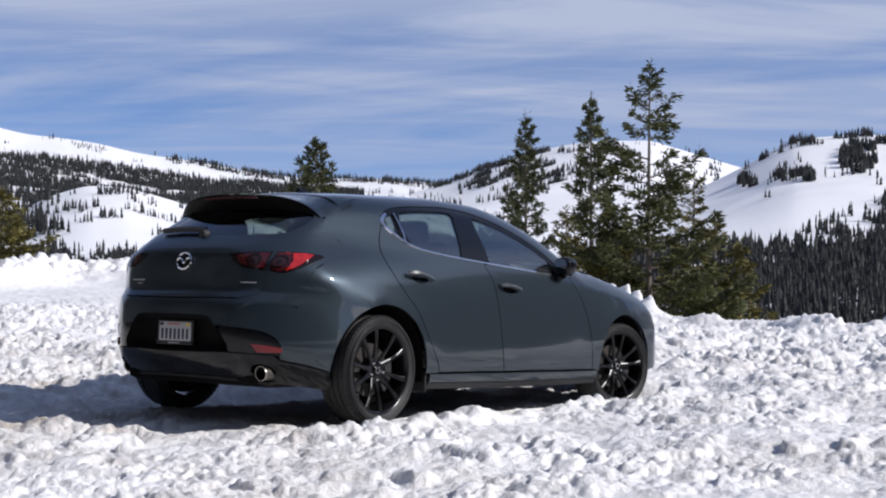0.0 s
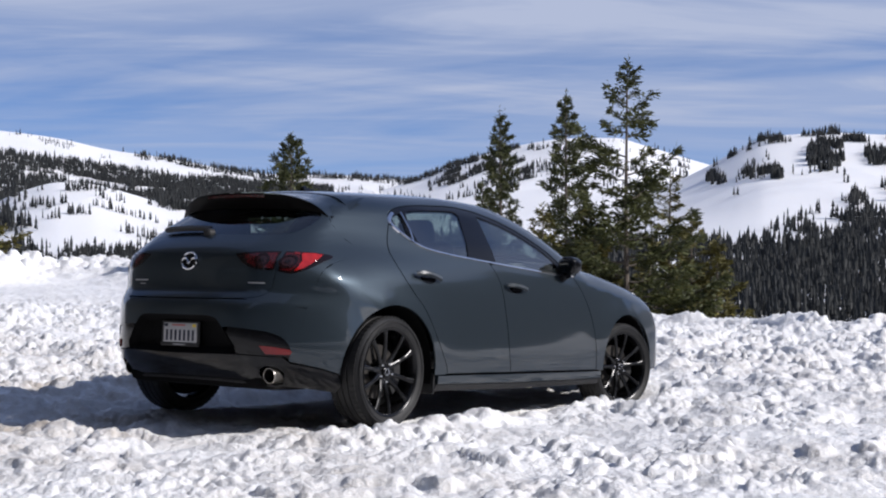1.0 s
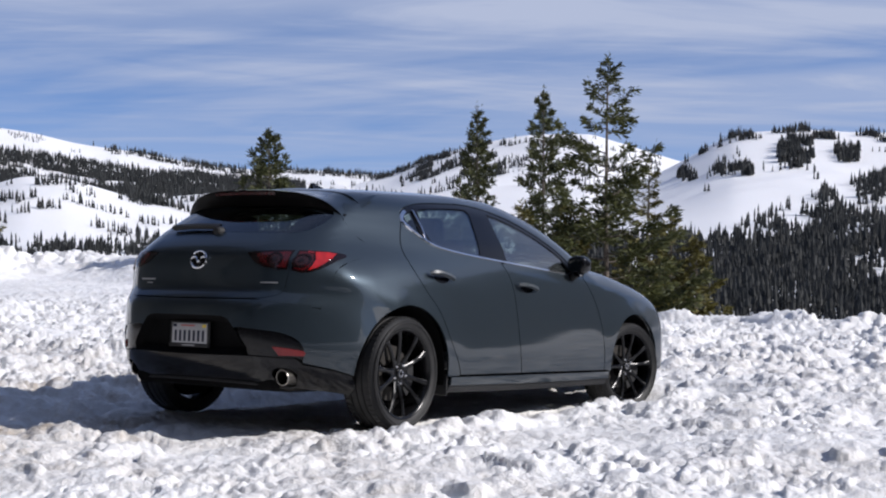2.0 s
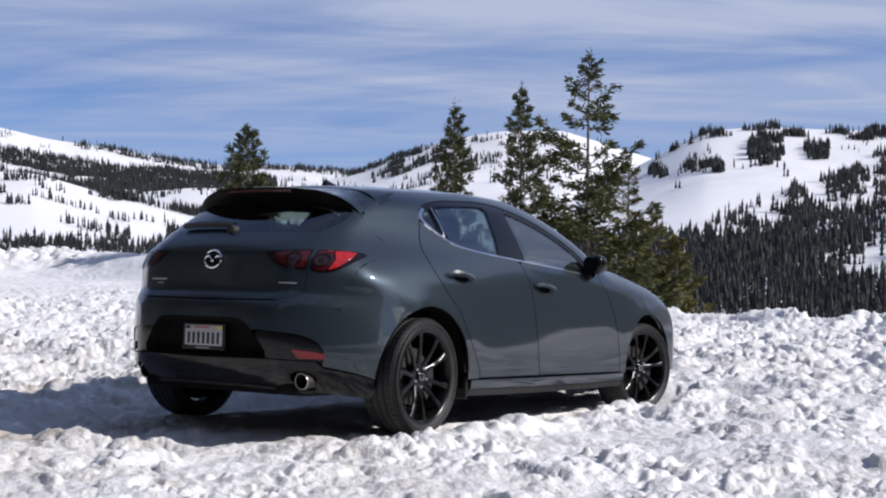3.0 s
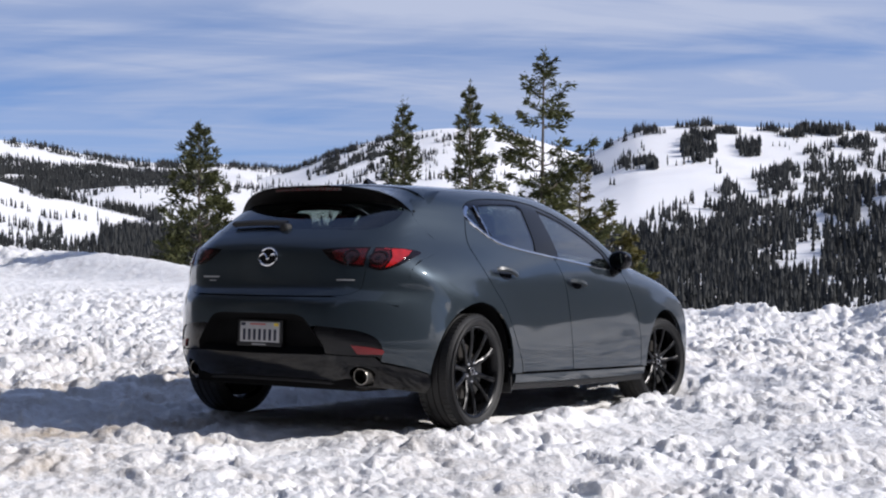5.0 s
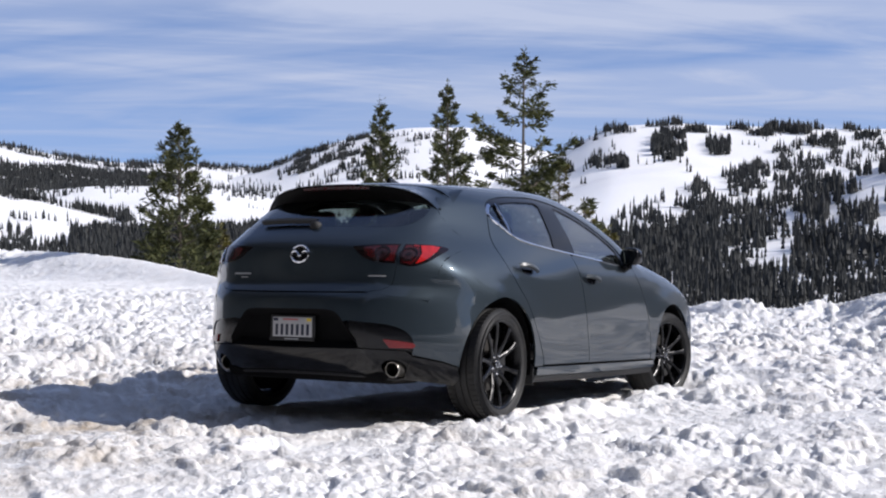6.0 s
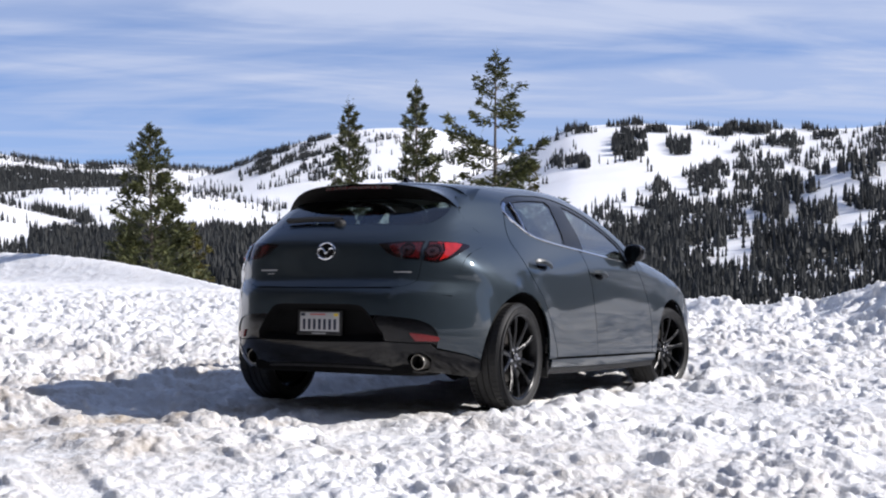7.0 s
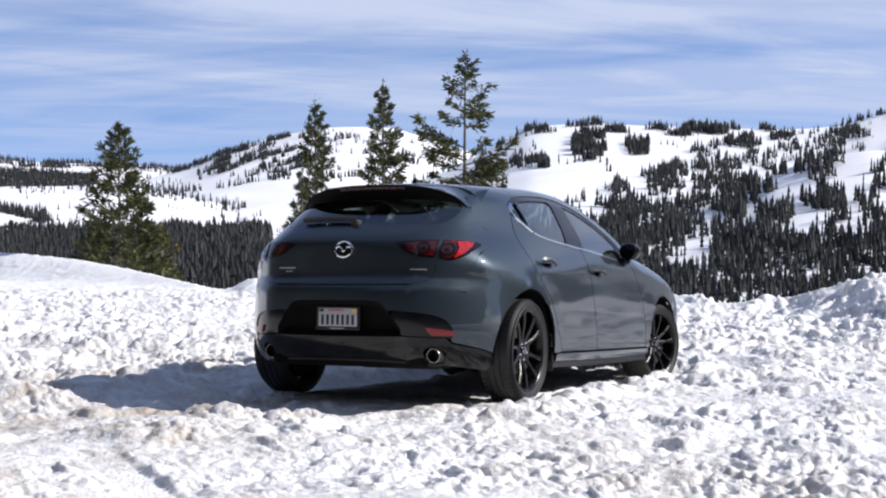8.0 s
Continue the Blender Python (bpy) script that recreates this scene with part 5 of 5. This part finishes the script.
# ---- conifers beyond the parking place ----
def conifer(kind, at, height, spread, needles, seed, bare=0.1, limbs=90, lean=0.0, sparse=0.0, gap=(0.0, 0.0)):
    """A conifer: tapered trunk, limbs in uneven whorls and many small sprays of needles."""
    rng = np.random.default_rng(seed)
    x0, y0 = at
    z0 = float(ground(np.array([x0]), np.array([y0]), False)[0]) - 0.2
    height = height - z0  # the top's height is given
    tree = tagged(new(kind), {"pine_tree": "tall green pine with tufted boughs below the snowbank", "fir_tree": "tall green fir with open layered boughs", "young_fir_tree": "olive-green young fir with sunlight in its needle colour"}[kind], "tree", "conifers beyond the parking place")
    tree.location = (x0, y0, z0)
    n = 14
    hs = np.linspace(0, 1, n)
    path = np.stack([lean * height * hs ** 2 + 0.05 * np.sin(hs * 9 + seed), 0.05 * np.cos(hs * 7 + seed), hs * height], 1)
    wood = [tube(path, 0.012 + 0.018 * height * (1 - hs) ** 1.0 * 0.58, 8)]
    sprays_v, sprays_f = [], []
    tuft = kind == "pine_tree"

    def clump(p, d, size, blades):
        """A tuft: slim blades that burst out from the twig, most of them along its way."""
        for _ in range(blades):
            a = d + rng.normal(0, 0.62 if tuft else 0.50, 3)
            if not tuft:
                a[2] *= 0.6
            a /= np.linalg.norm(a) + 1e-6
            s = np.cross(a, rng.normal(0, 1, 3))
            s /= np.linalg.norm(s) + 1e-6
            w, ln = size * rng.uniform(0.09, 0.15), size * rng.uniform(0.6, 1.2)
            b = len(sprays_v)
            o = p + rng.normal(0, size * 0.18, 3)
            sprays_v.extend([o - s * w * 0.4, o + a * ln * 0.55 - s * w, o + a * ln, o + a * ln * 0.55 + s * w])
            sprays_f.append((b, b + 1, b + 2, b + 3))

    def limb(h, ang, reach, droop):
        fine = 0.55 + 0.45 * min(1.0, (1 - h) * height / 2.2)
        base = np.array([np.interp(h, hs, path[:, 0]), np.interp(h, hs, path[:, 1]), h * height])
        out = np.array([math.cos(ang), math.sin(ang), 0])
        side = np.cross(out, (0, 0, 1))
        t = np.linspace(0, 1, 6)
        pts = base + np.outer(t * reach, out) + np.outer(reach * (droop * t + 0.30 * t ** 2.4), (0, 0, 1))
        pts += rng.normal(0, 0.03 * reach, pts.shape) * t[:, None]
        wood.append(tube(pts, 0.006 + 0.018 * reach * (1 - t) * 0.9, 4, False))
        # twigs leave the outer two thirds of the limb, each with tufts along it
        twigs = max(4, int(reach * (7.5 if tuft else 8.5)))
        for q in np.linspace(0.30 if tuft else 0.16, 1, twigs):
            c = np.array([np.interp(q, t, pts[:, k]) for k in range(3)])
            for s in (-1, 1):
                if rng.random() < 0.12 + sparse:
                    continue
                span = reach * rng.uniform(0.18, 0.45) * (1.08 - 0.75 * q) + 0.05
                way = out * rng.uniform(0.5, 1.0) + side * s * rng.uniform(0.3, 1.0) + np.array([0, 0, rng.uniform(-0.15, 0.45)])
                way /= np.linalg.norm(way)
                for u in np.linspace(0.25, 1, max(2, int(span / 0.16))):
                    clump(c + way * span * u, way + np.array([0, 0, 0.25 if tuft else 0.0]), fine * (rng.uniform(0.20, 0.34) if tuft else rng.uniform(0.17, 0.30)), 9 if tuft else 8)
        clump(pts[-1], out + np.array([0, 0, 0.5]), 0.26 * fine, 9)

    for i in range(limbs):
        h = bare + (1 - bare) * ((i + rng.uniform(0, 0.7)) / limbs) ** 0.92
        below = (1 - h) * height
        if h > 0.985 or (gap[0] < below < gap[1] and rng.random() < 0.5):
            continue
        env = (1 - h) ** (0.70 if tuft else 0.80) * (0.35 + 0.65 * min(1, (h - bare + 0.08) / 0.15))
        reach = spread * env * (rng.uniform(0.55, 1.10) if tuft else rng.uniform(0.50, 1.15)) + 0.04
        limb(h, i * 2.39996 + rng.uniform(-0.6, 0.6), reach, (0.05 + 0.30 * h if tuft else -0.16 + 0.45 * h) + rng.uniform(-0.10, 0.12))
    for q in np.linspace(0.92, 1.0, 8):
        clump(np.array([np.interp(q, hs, path[:, 0]), np.interp(q, hs, path[:, 1]), q * height]), np.array([0, 0, 1.0]), 0.22, 6)
    part("trunk", joined(wood[0]), BARK, tree)
    tagged(part("branchwood", joined(*wood[1:]), BARK, tree), kind="stuff")
    part("crown", (sprays_v, sprays_f), needles, tree)
    return tree


TREES = [
    ("pine_tree", (28.6, 25.4), 3.3, 1.8, PINE, 11, 0.08, 74, 0.0, 0.32),
    ("pine_tree", (46.3, 28.4), 5.2, 2.3, PINE, 12, 0.06, 118, 0.0, 0.10),
    ("pine_tree", (44.9, 24.1), 5.75, 2.4, PINE, 13, 0.06, 108, 0.0, 0.14),
    ("fir_tree", (29.0, 12.85), 5.15, 3.35, FIR, 14, 0.04, 68, 0.0, 0.10, (2.0, 2.7)),
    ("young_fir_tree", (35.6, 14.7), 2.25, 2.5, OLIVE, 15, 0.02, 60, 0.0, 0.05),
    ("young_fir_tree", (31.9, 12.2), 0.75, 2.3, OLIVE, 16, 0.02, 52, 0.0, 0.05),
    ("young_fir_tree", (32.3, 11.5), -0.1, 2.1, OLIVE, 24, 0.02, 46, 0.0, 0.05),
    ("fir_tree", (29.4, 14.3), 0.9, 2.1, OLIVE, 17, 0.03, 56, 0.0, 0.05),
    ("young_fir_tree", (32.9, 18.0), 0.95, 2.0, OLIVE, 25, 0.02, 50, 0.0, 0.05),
    ("fir_tree", (31.4, 20.2), 0.45, 1.9, FIR, 26, 0.02, 46, 0.0, 0.05),
    ("pine_tree", (42.0, 26.5), 1.9, 1.9, PINE, 18, 0.05, 46, 0.0, 0.1),
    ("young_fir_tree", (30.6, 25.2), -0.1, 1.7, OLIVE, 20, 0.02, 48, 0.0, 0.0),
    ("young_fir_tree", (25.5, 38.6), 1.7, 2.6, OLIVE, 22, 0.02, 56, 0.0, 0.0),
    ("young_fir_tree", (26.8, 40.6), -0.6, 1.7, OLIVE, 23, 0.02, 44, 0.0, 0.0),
]
for t in TREES:
    conifer(*t)


# ---- woods on the valley floor and the hills ----
def woods():
    """Every far wood is one sheet of many small conifers; where they stand follows the hills."""
    rng = np.random.default_rng(5)

    def spots(count, az0, az1, r0, r1, keep, cluster=0.0, size=(10, 17), scale=60, slope=False):
        az = rng.uniform(az0, az1, count)
        r = np.sqrt(rng.uniform(r0 ** 2, r1 ** 2, count))
        x, y = MID[0] + r * np.cos(np.radians(az)), MID[1] + r * np.sin(np.radians(az))
        z = ground(x, y, False)
        el = np.degrees(np.arctan2(z - 1.3, r))
        az = spread(az)
        ok = keep(az, el) & ((y > -3) | (y < -15) | (r > 110))
        if slope:  # glades that run across and up a slope
            ok &= NOISE[2](az * 0.55 + el * 0.5, el * 1.9 - az * 0.3) + 0.6 * NOISE[3](az * 2.1, el * 4.5) > cluster
        elif cluster:
            ok &= NOISE[2](x / scale, y / scale) + 0.5 * NOISE[3](x / (scale * 0.3), y / (scale * 0.3)) > cluster
        h = rng.uniform(*size, count) * (0.6 + 0.75 * rng.random(count))
        return np.stack([x, y, z, h], 1)[ok]

    crest = [h[2] for h in HILLS]
    tree_line = lambda a: np.interp(a, [4, 11.8, 13.8, 15.75, 17, 18.5, 20, 22], [2.5, 2.3, 2.15, 1.5, 0.75, 0.25, -0.45, -1.3])
    belt_top = lambda a: np.interp(a, [40, 42, 43.8, 45.7, 47.6, 49.4, 50.5, 52, 54.5, 61], [0.55, 0.72, 0.82, 0.95, 1.2, 1.55, 1.7, 1.85, 2.0, 2.0]) - 0.12
    inside_box = lambda a, e, a0, a1, e0, e1: ((a * 2 - a0 - a1) / (a1 - a0)) ** 4 + ((e * 2 - e0 - e1) / (e1 - e0)) ** 2 + 0.5 * NOISE[1](a * 7, e * 7) < 1
    always = lambda a, e: np.ones(len(a), bool)
    parts = [
        ("valley_woods", [spots(9000, 2, 30, 250, 480, always, -0.12, (3.0, 6.2), 26), spots(4800, 28, 45, 250, 420, always, -0.45, (4, 8.5), 30), spots(4200, 45, 62, 250, 420, always, -0.45, (3.2, 6.4), 30),
                          spots(7500, 33, 44.5, 400, 820, lambda a, e: e < -2.05 + 0.2 * NOISE[1](a, e), -0.75, (5, 8.5), 40), spots(4000, 44, 54, 400, 820, lambda a, e: e < -2.4 + 0.2 * NOISE[1](a, e), -0.4, (3, 5.5), 40),
                          spots(7000, 11, 30, 470, 800, lambda a, e: e < -1.95 + 0.5 * NOISE[1](a * 0.8, e), -0.02, (4.5, 8.0), 30)]),
        ("slope_woods", [spots(6500, 2, 12.5, 480, 1340, lambda a, e: e < tree_line(a) - 0.15, 0.12, (6, 11), 50, True), spots(9000, 12.5, 22, 480, 1340, lambda a, e: e < tree_line(a) - 0.1, 0.0, (6, 11), 50, True),
                         spots(4500, 2, 14.5, 420, 735, lambda a, e: e < 0.9, 0.20, (6, 11), 60, True)]),
        ("ridge_woods", [spots(26000, 17, 25, 700, 1345, lambda a, e: inside_box(a, e, 19.25, 20.65, 1.0, 2.2) | inside_box(a, e, 17.4, 18.5, 1.2, 1.9), 0.02, (7, 11), 20),
                         spots(14000, 12.5, 17.5, 800, 1345, lambda a, e: inside_box(a, e, 13.3, 17.0, 1.35, 2.35), 0.54, (7, 11), 60, True),
                         spots(7000, 21.2, 24.6, 900, 1345, lambda a, e: inside_box(a, e, 21.3, 23.2, 0.65, 1.0) | inside_box(a, e, 23.7, 24.5, 0.45, 0.85), 0.10, (7, 11), 25),
                         spots(9000, 3, 24, 1270, 1352, always, 0.38, (6, 10), 30)]),
        ("hill_woods", [spots(36000, 40, 61, 1250, 2290, lambda a, e: (e > -0.3) & (e < belt_top(a)), -0.42, (8, 13), 90),
                        spots(9000, 34, 48, 2000, 2300, lambda a, e: e > crest[0](a) - 0.25, 0.05, (7, 12), 40),
                        spots(11000, 50.2, 62, 420, 1250, lambda a, e: a > 51.6 + 1.2 * NOISE[1](e * 2.5, a * 0.5), 0.06, (7, 12), 55),
                        spots(3500, 30, 40, 1300, 2080, lambda a, e: e < 1.5, 0.48, (7, 12), 70),
                        spots(12000, 31.5, 36, 1300, 2060, lambda a, e: (e > 0.2) & (e < crest[1](a) + 0.1), 0.34, (7, 11), 45),
                        spots(6000, 25, 31.5, 1300, 2060, lambda a, e: (e > 0.2) & (e < 2.3), 0.50, (7, 11), 45),
                        spots(1100, 34, 48, 1080, 1215, lambda a, e: e > crest[4](a) - 0.35, 0.10, (6, 10), 26),
                        spots(2200, 42, 50, 800, 890, lambda a, e: (e > crest[5](a) - 0.25) & (a < 46.5), 0.10, (5, 9), 24)]),
        ("scattered_trees", [spots(2600, 40, 46, 430, 880, always, 0.56, (3.5, 7), 38), spots(3600, 46, 53, 430, 880, always, 0.40, (4, 8), 30), spots(3000, 31, 46, 640, 1190, always, 0.66, (4, 8), 45),
                             spots(2200, 8, 24, 700, 1340, lambda a, e: e > tree_line(a), 0.60, (6, 10), 60), spots(3000, 44, 60, 1800, 2300, lambda a, e: e > 1.5, 0.50, (6, 11), 70)]),
        # never in view: tall woods added all round to darken the car's reflections
        ("unseen_woods", [spots(1500, 84, 276, 30, 60, always, 0, (26, 36)), spots(1200, 84, 276, 60, 90, always, 0, (24, 34)), spots(2200, -52, -6, 34, 80, always, 0, (13, 16)), spots(4500, -58, 2, 190, 1345, always, -0.7, (12, 19), 60), spots(700, 150, 205, 100, 150, always, 0, (22, 32)), spots(2500, -58, 2, 150, 420, always, -0.7, (9, 15), 60)]),
    ]
    total = 0
    for name, groups in parts:
        pts = np.concatenate(groups)
        total += len(pts)
        verts, faces = [], []
        for x, y, z, h in pts:
            h = h * (1.0 if name in ("unseen_woods", "valley_woods") else 0.80)
            w = h * (rng.uniform(0.10, 0.19) if name in ("unseen_woods", "valley_woods") else rng.uniform(0.08, 0.17))
            a0 = rng.uniform(0, 6.28)
            tiers = 2 if name == "unseen_woods" else 4 if h / math.hypot(x, y) > 0.025 else 3 if h / math.hypot(x, y) > 0.012 else 2
            for k in range(tiers):
                b = len(verts)
                lo = h * (0.08 + 0.78 * k / tiers)
                hi = h if k == tiers - 1 else min(h, lo + h * 1.25 / tiers)
                ww = w * (1 - 0.62 * k / tiers)
                for i in range(5):
                    a = a0 + k + i * 1.2566
                    q = ww * rng.uniform(0.7, 1.25)
                    verts.append((x + q * math.cos(a), y + q * math.sin(a), z + lo + rng.uniform(-0.04, 0.06) * h))
                verts.append((x, y, z + hi))
                faces += [(b + i, b + (i + 1) % 5, b + 5) for i in range(5)]
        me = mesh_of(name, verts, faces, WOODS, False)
        tagged(new(name, me), {"valley_woods": "dense dark conifer wood on the valley floor", "slope_woods": "dark conifer wood up a snowy slope", "ridge_woods": "clumps of conifers on a white ridge", "hill_woods": "dark conifer belt across far snowy hills", "scattered_trees": "single small conifers dotted over snow slopes", "unseen_woods": "unseen dark conifer wood added to darken the car's reflections"}[name], "woods", kind="stuff")
    print("woods", total)


woods()
